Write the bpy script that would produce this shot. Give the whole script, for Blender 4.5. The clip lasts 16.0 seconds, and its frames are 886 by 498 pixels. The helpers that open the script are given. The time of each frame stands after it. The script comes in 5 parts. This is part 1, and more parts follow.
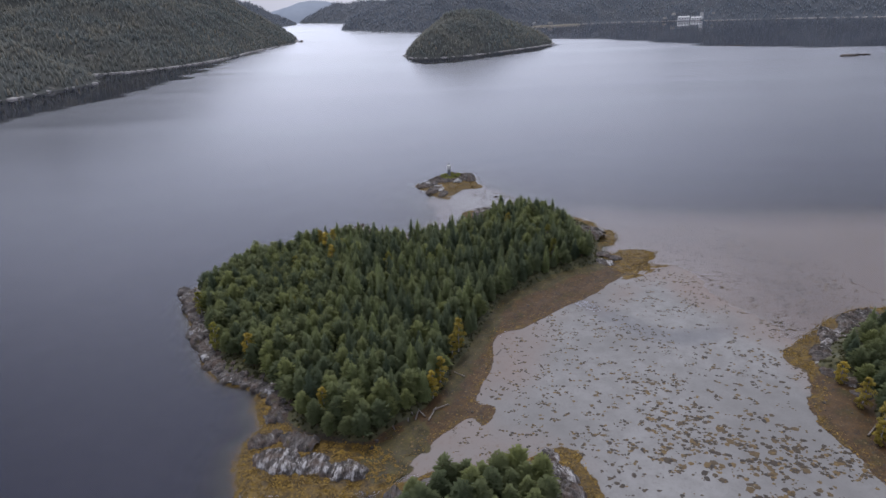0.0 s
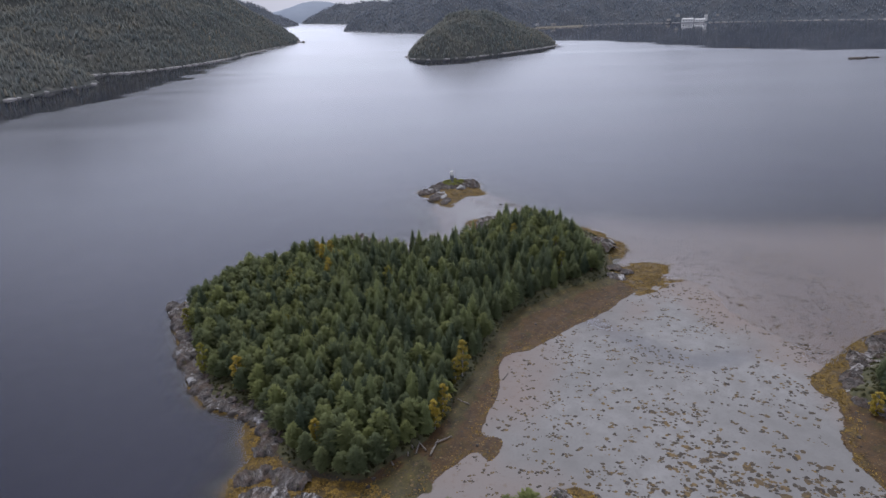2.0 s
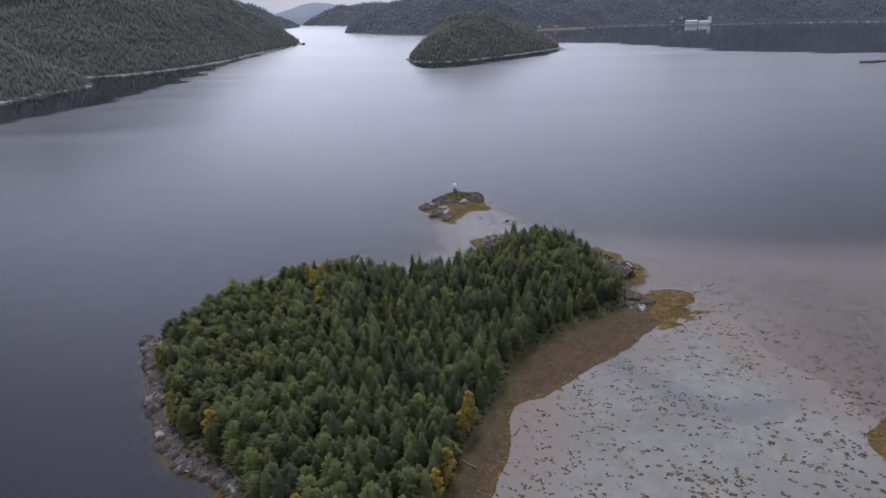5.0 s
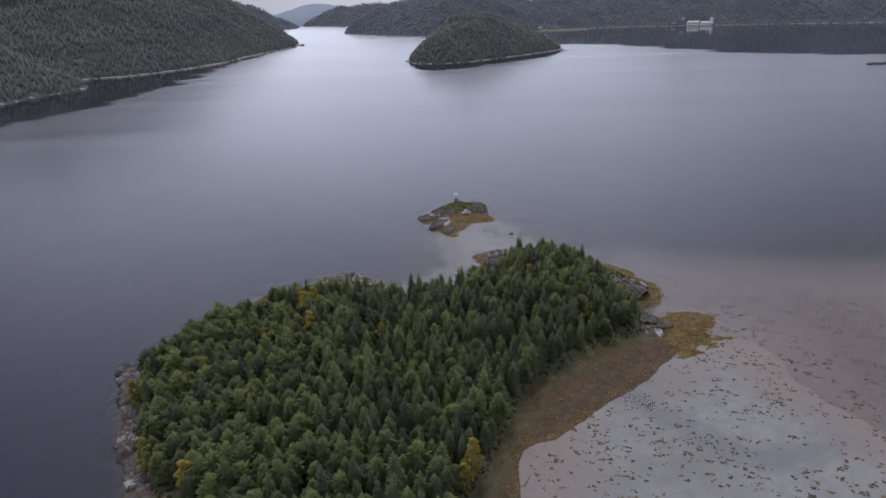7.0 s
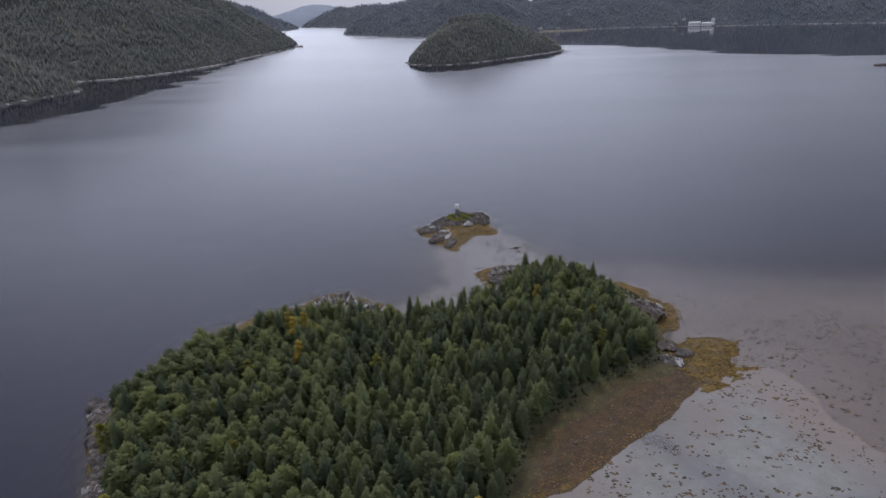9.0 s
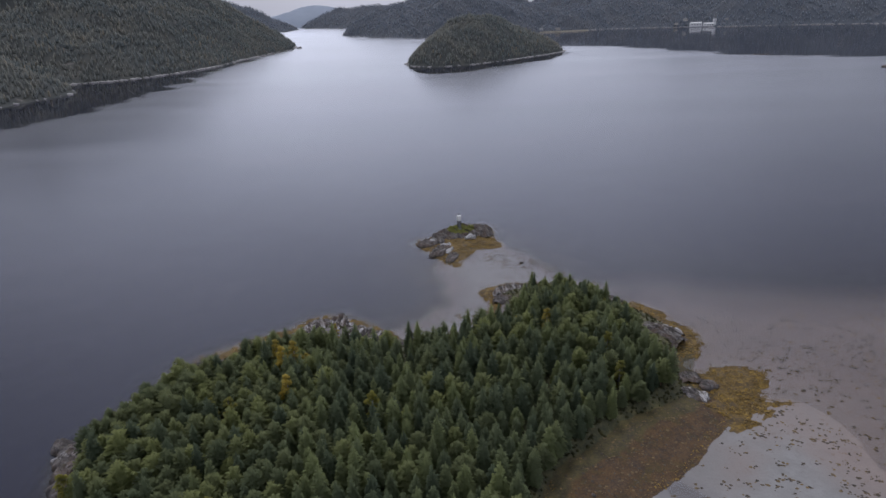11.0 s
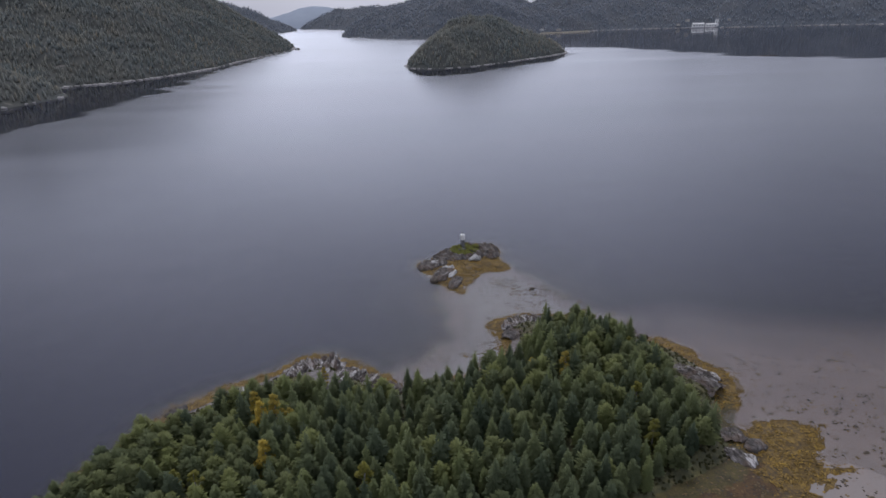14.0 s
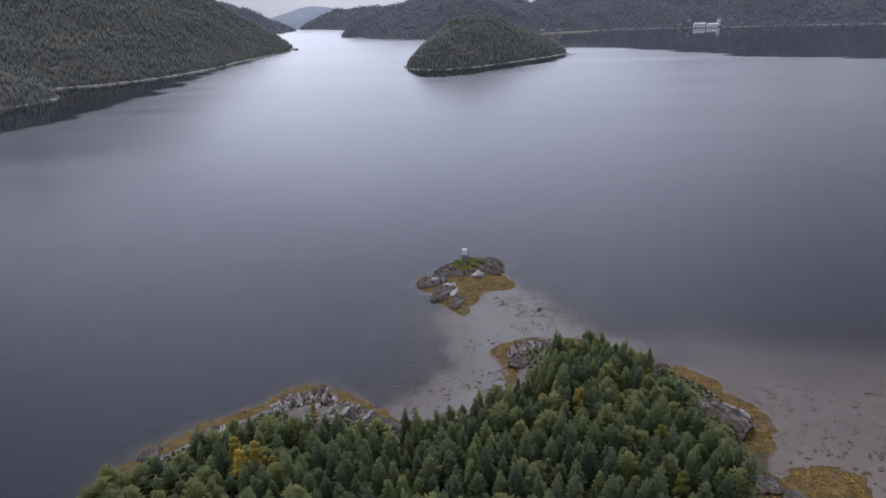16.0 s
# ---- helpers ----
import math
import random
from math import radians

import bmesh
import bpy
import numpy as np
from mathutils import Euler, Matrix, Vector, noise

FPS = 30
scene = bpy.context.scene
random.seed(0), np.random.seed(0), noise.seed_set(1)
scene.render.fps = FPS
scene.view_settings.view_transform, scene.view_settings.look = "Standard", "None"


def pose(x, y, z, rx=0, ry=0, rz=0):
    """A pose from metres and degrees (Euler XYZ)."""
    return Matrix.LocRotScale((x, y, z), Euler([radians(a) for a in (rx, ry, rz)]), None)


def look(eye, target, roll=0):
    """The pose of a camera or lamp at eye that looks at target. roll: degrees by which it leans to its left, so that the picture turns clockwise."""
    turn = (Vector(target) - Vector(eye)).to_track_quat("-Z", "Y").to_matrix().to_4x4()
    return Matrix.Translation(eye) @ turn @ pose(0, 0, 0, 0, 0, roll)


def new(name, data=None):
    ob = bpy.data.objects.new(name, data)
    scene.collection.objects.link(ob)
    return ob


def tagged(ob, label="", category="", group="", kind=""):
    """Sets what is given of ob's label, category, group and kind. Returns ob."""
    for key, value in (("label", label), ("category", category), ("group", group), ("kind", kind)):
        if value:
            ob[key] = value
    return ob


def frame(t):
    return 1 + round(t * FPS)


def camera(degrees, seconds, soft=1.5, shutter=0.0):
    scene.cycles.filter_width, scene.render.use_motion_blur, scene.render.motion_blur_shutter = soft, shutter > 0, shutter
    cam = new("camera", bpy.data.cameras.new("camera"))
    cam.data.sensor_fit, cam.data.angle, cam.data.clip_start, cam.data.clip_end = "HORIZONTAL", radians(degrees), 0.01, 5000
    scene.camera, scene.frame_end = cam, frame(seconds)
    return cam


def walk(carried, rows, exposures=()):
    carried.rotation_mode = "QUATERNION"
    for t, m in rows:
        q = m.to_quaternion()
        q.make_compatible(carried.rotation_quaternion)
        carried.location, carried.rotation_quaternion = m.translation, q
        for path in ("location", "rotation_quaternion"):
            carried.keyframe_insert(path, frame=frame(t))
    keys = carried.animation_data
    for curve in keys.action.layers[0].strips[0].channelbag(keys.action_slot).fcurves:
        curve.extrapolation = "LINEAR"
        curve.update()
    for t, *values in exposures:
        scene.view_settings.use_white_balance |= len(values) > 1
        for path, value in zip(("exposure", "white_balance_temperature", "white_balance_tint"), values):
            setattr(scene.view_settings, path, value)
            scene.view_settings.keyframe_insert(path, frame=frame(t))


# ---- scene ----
cam = camera(72.0, 16.0)
# seconds, x, y, z, yaw, pitch, roll
PATH = [
    (0, 0.0, 0.0, 100.0, -0.237, -22.018, -2.07),
    (0.5, -0.05, 2.96, 99.87, -0.189, -21.997, -2.018),
    (1, -0.11, 6.1, 99.8, -0.147, -21.974, -1.97),
    (1.5, -0.18, 9.4, 99.77, -0.11, -21.951, -1.928),
    (2, -0.25, 12.86, 99.76, -0.079, -21.928, -1.892),
    (2.5, -0.32, 16.45, 99.79, -0.052, -21.905, -1.862),
    (3, -0.38, 20.16, 99.83, -0.03, -21.883, -1.838),
    (3.5, -0.44, 23.98, 99.88, -0.011, -21.861, -1.82),
    (4, -0.48, 27.9, 99.94, 0.004, -21.839, -1.808),
    (6.5, -0.63, 48.44, 100.24, 0.04, -21.744, -1.824),
    (7, -0.65, 52.66, 100.28, 0.041, -21.727, -1.839),
    (7.5, -0.67, 56.89, 100.32, 0.041, -21.71, -1.854),
    (8, -0.7, 61.14, 100.34, 0.039, -21.694, -1.872),
    (8.5, -0.74, 65.38, 100.36, 0.037, -21.678, -1.889),
    (9, -0.79, 69.62, 100.37, 0.034, -21.663, -1.907),
    (11.5, -1.25, 90.6, 100.35, 0.013, -21.59, -1.976),
    (12, -1.37, 94.76, 100.35, 0.008, -21.577, -1.984),
    (12.5, -1.51, 98.9, 100.34, 0.003, -21.565, -1.99),
    (13, -1.65, 103.04, 100.33, -0.001, -21.555, -1.996),
    (13.5, -1.78, 107.19, 100.33, -0.005, -21.546, -2.001),
    (14, -1.9, 111.34, 100.34, -0.009, -21.539, -2.006),
    (14.5, -2.01, 115.52, 100.35, -0.012, -21.535, -2.013),
    (15, -2.07, 119.74, 100.37, -0.015, -21.534, -2.023),
    (15.5, -2.09, 124.01, 100.39, -0.018, -21.538, -2.038),
    (16, -2.05, 128.34, 100.43, -0.02, -21.546, -2.06),
]


def flight(x, y, z, yaw, pitch, roll):
    return pose(x, y, z, 90 + pitch, 0, yaw) @ pose(0, 0, 0, 0, 0, roll)


walk(cam, [(t, flight(*p)) for t, *p in PATH], exposures=[(0.0, 0.0), (4.0, -0.05), (7.0, -0.24), (9.0, -0.28), (12.5, -0.30), (14.5, -0.18), (16.0, -0.09)])

# ---- sky and sun: an overcast autumn day, the sun behind cloud, high to the left ----
SUN_EL, SUN_ROT = radians(66), radians(-25)
world = bpy.data.worlds.new("overcast_sky")
scene.world = world
world.use_nodes = True
wn, wl = world.node_tree.nodes, world.node_tree.links
wn.clear()
sky = wn.new("ShaderNodeTexSky")
sky.sky_type, sky.sun_disc = "NISHITA", False
sky.sun_elevation, sky.sun_rotation = SUN_EL, SUN_ROT
sky.air_density, sky.dust_density, sky.ozone_density = 1.0, 1.5, 1.5
cloud_map = wn.new("ShaderNodeTexCoord")
cloud_scale = wn.new("ShaderNodeMapping")
cloud_scale.inputs["Scale"].default_value = (1.2, 1.2, 3.5)
cloud = wn.new("ShaderNodeTexNoise")
cloud.inputs["Scale"].default_value, cloud.inputs["Detail"].default_value = 1.6, 4.0
cloud_tone = wn.new("ShaderNodeValToRGB")
cloud_tone.color_ramp.elements[0].position, cloud_tone.color_ramp.elements[1].position = 0.3, 0.72
cloud_tone.color_ramp.elements[0].color = (6.55, 6.80, 8.55, 1)
cloud_tone.color_ramp.elements[1].color = (10.4, 10.75, 13.2, 1)
sky_mix = wn.new("ShaderNodeMixRGB")
sky_mix.inputs[0].default_value = 0.78
backdrop_light = wn.new("ShaderNodeBackground")
backdrop_light.inputs["Strength"].default_value = 0.094
world_out = wn.new("ShaderNodeOutputWorld")
wl.new(cloud_map.outputs["Generated"], cloud_scale.inputs["Vector"])
wl.new(cloud_scale.outputs["Vector"], cloud.inputs["Vector"])
wl.new(cloud.outputs["Fac"], cloud_tone.inputs["Fac"])
wl.new(sky.outputs["Color"], sky_mix.inputs[1])
wl.new(cloud_tone.outputs["Color"], sky_mix.inputs[2])
# a broad brighter lobe ahead, added to the sky to lift the fjord's reflections
sky_lobe = wn.new("ShaderNodeVectorMath")
sky_lobe.operation = "DOT_PRODUCT"
sky_lobe.inputs[1].default_value = Vector((-0.08, 0.83, 0.55)).normalized()
lobe_tone = wn.new("ShaderNodeMapRange")
lobe_tone.interpolation_type = "SMOOTHSTEP"
lobe_tone.inputs["From Min"].default_value, lobe_tone.inputs["From Max"].default_value = 0.73, 1.0
lobe_tone.inputs["To Min"].default_value, lobe_tone.inputs["To Max"].default_value = 0.90, 2.08
lobe_sky = wn.new("ShaderNodeMixRGB")
lobe_sky.blend_type = "MULTIPLY"
lobe_sky.inputs[0].default_value = 1.0
wl.new(cloud_map.outputs["Generated"], sky_lobe.inputs[0])
wl.new(sky_lobe.outputs["Value"], lobe_tone.inputs["Value"])
wl.new(sky_mix.outputs["Color"], lobe_sky.inputs[1])
wl.new(lobe_tone.outputs["Result"], lobe_sky.inputs[2])
# an overcast sky darkens towards the horizon
high = wn.new("ShaderNodeSeparateXYZ")
high_tone = wn.new("ShaderNodeMapRange")
high_tone.interpolation_type = "SMOOTHSTEP"
high_tone.inputs["From Min"].default_value, high_tone.inputs["From Max"].default_value = 0.0, 0.36
high_tone.inputs["To Min"].default_value, high_tone.inputs["To Max"].default_value = 0.70, 1.0
overcast = wn.new("ShaderNodeMixRGB")
overcast.blend_type = "MULTIPLY"
overcast.inputs[0].default_value = 1.0
wl.new(cloud_map.outputs["Generated"], high.inputs[0])
wl.new(high.outputs["Z"], high_tone.inputs["Value"])
wl.new(lobe_sky.outputs["Color"], overcast.inputs[1])
wl.new(high_tone.outputs["Result"], overcast.inputs[2])
wl.new(overcast.outputs["Color"], backdrop_light.inputs["Color"])
wl.new(backdrop_light.outputs["Background"], world_out.inputs["Surface"])

sun = new("sun", bpy.data.lights.new("sun", "SUN"))
sun.data.energy, sun.data.angle, sun.data.color = 1.1, radians(18), (1.0, 0.96, 0.9)
sun_way = Vector((math.sin(SUN_ROT) * math.cos(SUN_EL), math.cos(SUN_ROT) * math.cos(SUN_EL), math.sin(SUN_EL)))
sun.matrix_world = look(sun_way * 500, (0, 0, 0))


# ---- materials ----
class Nodes:
    """A short hand for the nodes of one material."""

    def __init__(self, name):
        self.mat = bpy.data.materials.new(name)
        self.mat.use_nodes = True
        self.n, self.l = self.mat.node_tree.nodes, self.mat.node_tree.links
        self.bsdf = self.n["Principled BSDF"]
        self.place = self.n.new("ShaderNodeTexCoord").outputs["Object"]

    def put(self, socket, value):
        if isinstance(value, bpy.types.NodeSocket):
            self.l.new(value, socket)
        else:
            socket.default_value = value

    def noise(self, scale, detail=3.0, rough=0.55, stretch=None, vector=None):
        v = vector or self.place
        if stretch:
            m = self.n.new("ShaderNodeMapping")
            m.inputs["Scale"].default_value = stretch[:3]
            if len(stretch) > 3:
                m.inputs["Rotation"].default_value = stretch[3:]
            self.l.new(v, m.inputs["Vector"])
            v = m.outputs["Vector"]
        t = self.n.new("ShaderNodeTexNoise")
        t.inputs["Scale"].default_value, t.inputs["Detail"].default_value, t.inputs["Roughness"].default_value = scale, detail, rough
        self.l.new(v, t.inputs["Vector"])
        return t.outputs["Fac"]

    def ramp(self, fac, *stops):
        r = self.n.new("ShaderNodeValToRGB")
        e = r.color_ramp.elements
        while len(e) < len(stops):
            e.new(0.5)
        for s, (at, col) in zip(e, stops):
            s.position = at
            s.color = (col, col, col, 1) if isinstance(col, (int, float)) else (*col, 1)
        self.l.new(fac, r.inputs["Fac"])
        return r.outputs["Color"]

    def mix(self, fac, a, b, how="MIX"):
        m = self.n.new("ShaderNodeMixRGB")
        m.blend_type = how
        for s, v in zip(m.inputs, (fac, a, b)):
            self.put(s, (*v, 1) if isinstance(v, tuple) and len(v) == 3 else v)
        return m.outputs["Color"]

    def math(self, op, a, b=0.0):
        m = self.n.new("ShaderNodeMath")
        m.operation = op
        self.put(m.inputs[0], a)
        self.put(m.inputs[1], b)
        return m.outputs[0]

    def attr(self, name):
        a = self.n.new("ShaderNodeAttribute")
        a.attribute_name = name
        return a.outputs["Fac"]

    def bump(self, height, strength, distance):
        b = self.n.new("ShaderNodeBump")
        b.inputs["Strength"].default_value, b.inputs["Distance"].default_value = strength, distance
        self.l.new(height, b.inputs["Height"])
        return b.outputs["Normal"]

    def done(self, color, roughness=0.8, normal=None, spec=0.3, metal=0.0):
        self.put(self.bsdf.inputs["Base Color"], (*color, 1) if isinstance(color, tuple) and len(color) == 3 else color)
        self.put(self.bsdf.inputs["Roughness"], roughness)
        self.bsdf.inputs["Specular IOR Level"].default_value = spec
        self.bsdf.inputs["Metallic"].default_value = metal
        if normal:
            self.l.new(normal, self.bsdf.inputs["Normal"])
        return self.mat


def foliage_material(name, dark, mid, light, spread=0.25):
    """Needles or leaves: tree to tree by the object's own random number, clump to clump by island and noise."""
    k = Nodes(name)
    info, geo = k.n.new("ShaderNodeObjectInfo"), k.n.new("ShaderNodeNewGeometry")
    island = k.ramp(geo.outputs["Random Per Island"], (0.0, dark), (0.55, mid), (1.0, light))
    patch = k.ramp(k.noise(0.9, 3), (0.3, dark), (0.7, light))
    col = k.mix(0.45, island, patch)
    each = k.math("FRACT", k.math("ADD", info.outputs["Random"], k.attr("tone")))
    tone = k.ramp(each, (0.0, (1 - spread, 1 - spread * 0.85, 1 - spread * 0.6)), (0.5, (1, 1, 1)), (1.0, (1 + spread * 0.9, 1 + spread * 0.8, 1 + spread * 0.2)))
    col = k.mix(1.0, col, tone, "MULTIPLY")
    k.done(col, 0.75, None, 0.2)
    glow = k.n.new("ShaderNodeBsdfTranslucent")
    k.l.new(col, glow.inputs["Color"])
    both = k.n.new("ShaderNodeMixShader")
    both.inputs[0].default_value = 0.48
    k.l.new(k.bsdf.outputs[0], both.inputs[1])
    k.l.new(glow.outputs[0], both.inputs[2])
    k.l.new(both.outputs[0], k.n["Material Output"].inputs["Surface"])
    return k.mat


M_SPRUCE = foliage_material("spruce_needles", (0.130, 0.158, 0.083), (0.158, 0.190, 0.098), (0.190, 0.220, 0.112), 0.42)
M_PINE = foliage_material("pine_needles", (0.152, 0.176, 0.083), (0.181, 0.208, 0.095), (0.212, 0.236, 0.109), 0.40)
M_BIRCH = foliage_material("autumn_birch_leaves", (0.31, 0.235, 0.05), (0.43, 0.335, 0.07), (0.55, 0.44, 0.10), 0.25)
M_ASPEN = foliage_material("yellow_green_leaves", (0.17, 0.17, 0.04), (0.25, 0.245, 0.055), (0.34, 0.31, 0.08), 0.25)
M_HEATH = foliage_material("heath_and_grass", (0.038, 0.040, 0.018), (0.064, 0.063, 0.027), (0.11, 0.10, 0.038), 0.2)


def bark_material(name, a, b):
    k = Nodes(name)
    f = k.noise(3.0, 4, 0.6, (3, 3, 0.6))
    return k.done(k.ramp(f, (0.35, a), (0.65, b)), 0.9, k.bump(f, 0.5, 0.05))


M_BARK = bark_material("spruce_bark", (0.06, 0.05, 0.042), (0.15, 0.125, 0.105))
M_PINEBARK = bark_material("pine_bark", (0.09, 0.06, 0.042), (0.24, 0.15, 0.095))
M_BIRCHBARK = bark_material("birch_bark", (0.18, 0.16, 0.15), (0.62, 0.60, 0.57))
M_DRIFT = bark_material("weathered_driftwood", (0.12, 0.10, 0.085), (0.33, 0.30, 0.27))


def rock_material(name, pale):
    """Banded gneiss: dark grey with pale streaks along the strike, cracks, rust, and a black tide line."""
    k = Nodes(name)
    geo = k.n.new("ShaderNodeNewGeometry")
    where = geo.outputs["Position"]
    band = k.noise(0.42, 6, 0.66, (2.0, 0.4, 1.2, 0.0, 0.3, 0.0))
    col = k.ramp(band, (0.32, (0.034, 0.030, 0.029)), (0.47, (0.092, 0.082, 0.078)), (0.60 - pale * 0.08, (0.175 + 0.04 * pale, 0.16 + 0.04 * pale, 0.152 + 0.04 * pale)), (0.72 - pale * 0.12, (0.34 + 0.17 * pale, 0.33 + 0.17 * pale, 0.33 + 0.17 * pale)))
    rust = k.ramp(k.noise(0.35, 3, 0.5, None, where), (0.46, 0.0), (0.66, 0.65))
    col = k.mix(rust, col, (0.13, 0.09, 0.068))
    crack = k.ramp(k.noise(2.2, 5, 0.7, (2.2, 0.4, 1.0)), (0.38, 0.22), (0.47, 1.0))
    col = k.mix(1.0, col, crack, "MULTIPLY")
    up = k.n.new("ShaderNodeSeparateXYZ")
    k.l.new(where, up.inputs[0])
    wobble = k.math("ADD", up.outputs["Z"], k.math("MULTIPLY", k.noise(0.5, 3, 0.5, None, where), 1.4))
    tide = k.ramp(k.math("MULTIPLY", wobble, 0.4), (0.40, 1.0), (0.62, 0.0))
    col = k.mix(k.math("MULTIPLY", tide, 0.85), col, (0.05, 0.04, 0.032))
    moss = k.ramp(k.noise(0.6, 4, 0.6, None, where), (0.60, 0.0), (0.70, 0.6))
    col = k.mix(moss, col, (0.10, 0.095, 0.04))
    return k.done(col, 0.8, k.bump(k.mix(0.5, band, k.noise(3.0, 5, 0.7)), 0.9, 0.35))


M_ROCK, M_WHITEROCK = rock_material("dark_gneiss", 0.0), rock_material("pale_gneiss", 1.0)



def bird_white_material():
    k = Nodes("bleached_boulder")
    f = k.noise(1.3, 5, 0.65, (1.5, 0.6, 1.0))
    return k.done(k.ramp(f, (0.32, (0.14, 0.135, 0.135)), (0.48, (0.40, 0.395, 0.39)), (0.7, (0.60, 0.59, 0.58))), 0.8, k.bump(f, 0.7, 0.2))


M_CHALK = bird_white_material()


def weed_material():
    k = Nodes("rockweed")
    geo = k.n.new("ShaderNodeNewGeometry")
    col = k.ramp(geo.outputs["Random Per Island"], (0.0, (0.060, 0.036, 0.011)), (0.5, (0.175, 0.108, 0.018)), (1.0, (0.33, 0.21, 0.030)))
    drift = k.ramp(k.mix(0.5, k.noise(0.28, 4, 0.6), k.noise(1.1, 4, 0.65, (0.5, 1.4, 1.0, 0, 0, 0.4))), (0.40, (0.040, 0.026, 0.010)), (0.5, (0.175, 0.105, 0.017)), (0.60, (0.34, 0.21, 0.028)))
    return k.done(k.mix(0.6, col, drift), 0.55, None, 0.35)


def clump_material():
    k = Nodes("beached_weed")
    geo = k.n.new("ShaderNodeNewGeometry")
    col = k.ramp(geo.outputs["Random Per Island"], (0.0, (0.022, 0.018, 0.016)), (0.4, (0.045, 0.033, 0.022)), (0.65, (0.10, 0.066, 0.026)), (1.0, (0.19, 0.12, 0.036)))
    return k.done(k.mix(0.3, col, k.ramp(k.noise(1.2, 3), (0.35, (0.035, 0.027, 0.021)), (0.65, (0.12, 0.085, 0.04)))), 0.6, None, 0.4)


M_WEED, M_CLUMP = weed_material(), clump_material()


def ground_material():
    k = Nodes("shore_ground")
    big, mid, fine = k.noise(0.03, 3), k.noise(0.22, 4, 0.6), k.noise(1.5, 5, 0.65)
    sand = k.mix(k.ramp(big, (0.35, 0.0), (0.65, 1.0)), (0.198, 0.193, 0.186), (0.262, 0.256, 0.248))
    sand = k.mix(k.ramp(mid, (0.4, 0.0), (0.7, 0.5)), sand, (0.182, 0.176, 0.170))
    sand = k.mix(k.ramp(fine, (0.52, 0.0), (0.72, 0.5)), sand, (0.16, 0.15, 0.142))
    channel = k.attr("channel")
    sand = k.mix(k.math("MULTIPLY", channel, 0.6), sand, (0.15, 0.152, 0.165))
    bed = k.mix(k.ramp(mid, (0.35, 0.0), (0.65, 1.0)), (0.205, 0.165, 0.148), (0.250, 0.205, 0.184))
    bed = k.mix(k.ramp(k.noise(0.55, 5, 0.7), (0.56, 0.0), (0.68, 0.75)), bed, (0.17, 0.105, 0.06))
    col = k.mix(k.attr("under"), sand, bed)
    col = k.mix(k.attr("dark"), col, k.ramp(fine, (0.35, (0.03, 0.026, 0.02)), (0.65, (0.08, 0.06, 0.035))))
    mud = k.ramp(k.mix(0.55, k.noise(0.3, 5, 0.65), k.noise(2.2, 4, 0.7)), (0.36, (0.026, 0.017, 0.011)), (0.5, (0.066, 0.036, 0.013)), (0.64, (0.116, 0.062, 0.018)))
    mud = k.mix(k.ramp(mid, (0.52, 0.0), (0.72, 0.6)), mud, (0.062, 0.062, 0.023))
    edge = k.math("ADD", k.attr("mud"), k.math("MULTIPLY", k.math("SUBTRACT", fine, 0.5), 0.6))
    col = k.mix(k.ramp(edge, (0.42, 0.0), (0.56, 1.0)), col, mud)
    weed = k.ramp(k.mix(0.5, fine, k.noise(0.4, 4, 0.65)), (0.36, (0.030, 0.020, 0.010)), (0.5, (0.10, 0.062, 0.015)), (0.62, (0.20, 0.125, 0.022)))
    wedge = k.math("ADD", k.attr("weed"), k.math("MULTIPLY", k.math("SUBTRACT", mid, 0.5), 0.8))
    col = k.mix(k.ramp(wedge, (0.42, 0.0), (0.56, 1.0)), col, weed)
    marsh = k.ramp(k.mix(0.5, k.noise(0.25, 4, 0.6), k.noise(1.8, 4, 0.7)), (0.36, (0.027, 0.024, 0.012)), (0.5, (0.062, 0.050, 0.018)), (0.64, (0.095, 0.080, 0.025)))
    medge = k.math("ADD", k.attr("marsh"), k.math("MULTIPLY", k.math("SUBTRACT", mid, 0.5), 1.1))
    col = k.mix(k.ramp(medge, (0.40, 0.0), (0.66, 1.0)), col, marsh)
    rock = k.ramp(k.noise(0.8, 5, 0.65, (0.5, 2.0, 1.5, 0.3, 0.2, 0.5)), (0.3, (0.05, 0.043, 0.04)), (0.5, (0.125, 0.11, 0.102)), (0.7, (0.25, 0.23, 0.22)))
    redge = k.math("ADD", k.attr("rock"), k.math("MULTIPLY", k.math("SUBTRACT", fine, 0.5), 0.5))
    col = k.mix(k.ramp(redge, (0.42, 0.0), (0.56, 1.0)), col, rock)
    soil = k.ramp(k.noise(0.6, 5, 0.65), (0.3, (0.038, 0.040, 0.019)), (0.5, (0.068, 0.068, 0.030)), (0.7, (0.125, 0.108, 0.044)))
    sedge = k.math("ADD", k.attr("soil"), k.math("MULTIPLY", k.math("SUBTRACT", mid, 0.5), 0.7))
    col = k.mix(k.ramp(sedge, (0.42, 0.0), (0.56, 1.0)), col, soil)
    return k.done(col, k.ramp(mid, (0.3, 0.55), (0.7, 0.85)), k.bump(fine, 0.5, 0.12), 0.35)


def hill_material(name, a, b, c):
    k = Nodes(name)
    f = k.mix(0.5, k.noise(0.012, 4, 0.6), k.noise(0.09, 4, 0.65))
    col = k.ramp(f, (0.36, a), (0.5, b), (0.66, c))
    crag = k.ramp(k.noise(0.02, 5, 0.7, (1, 1, 2.5)), (0.62, 0.0), (0.70, 0.8))
    return k.done(k.mix(crag, col, (0.20, 0.185, 0.17)), 0.9, k.bump(f, 0.4, 3.0))


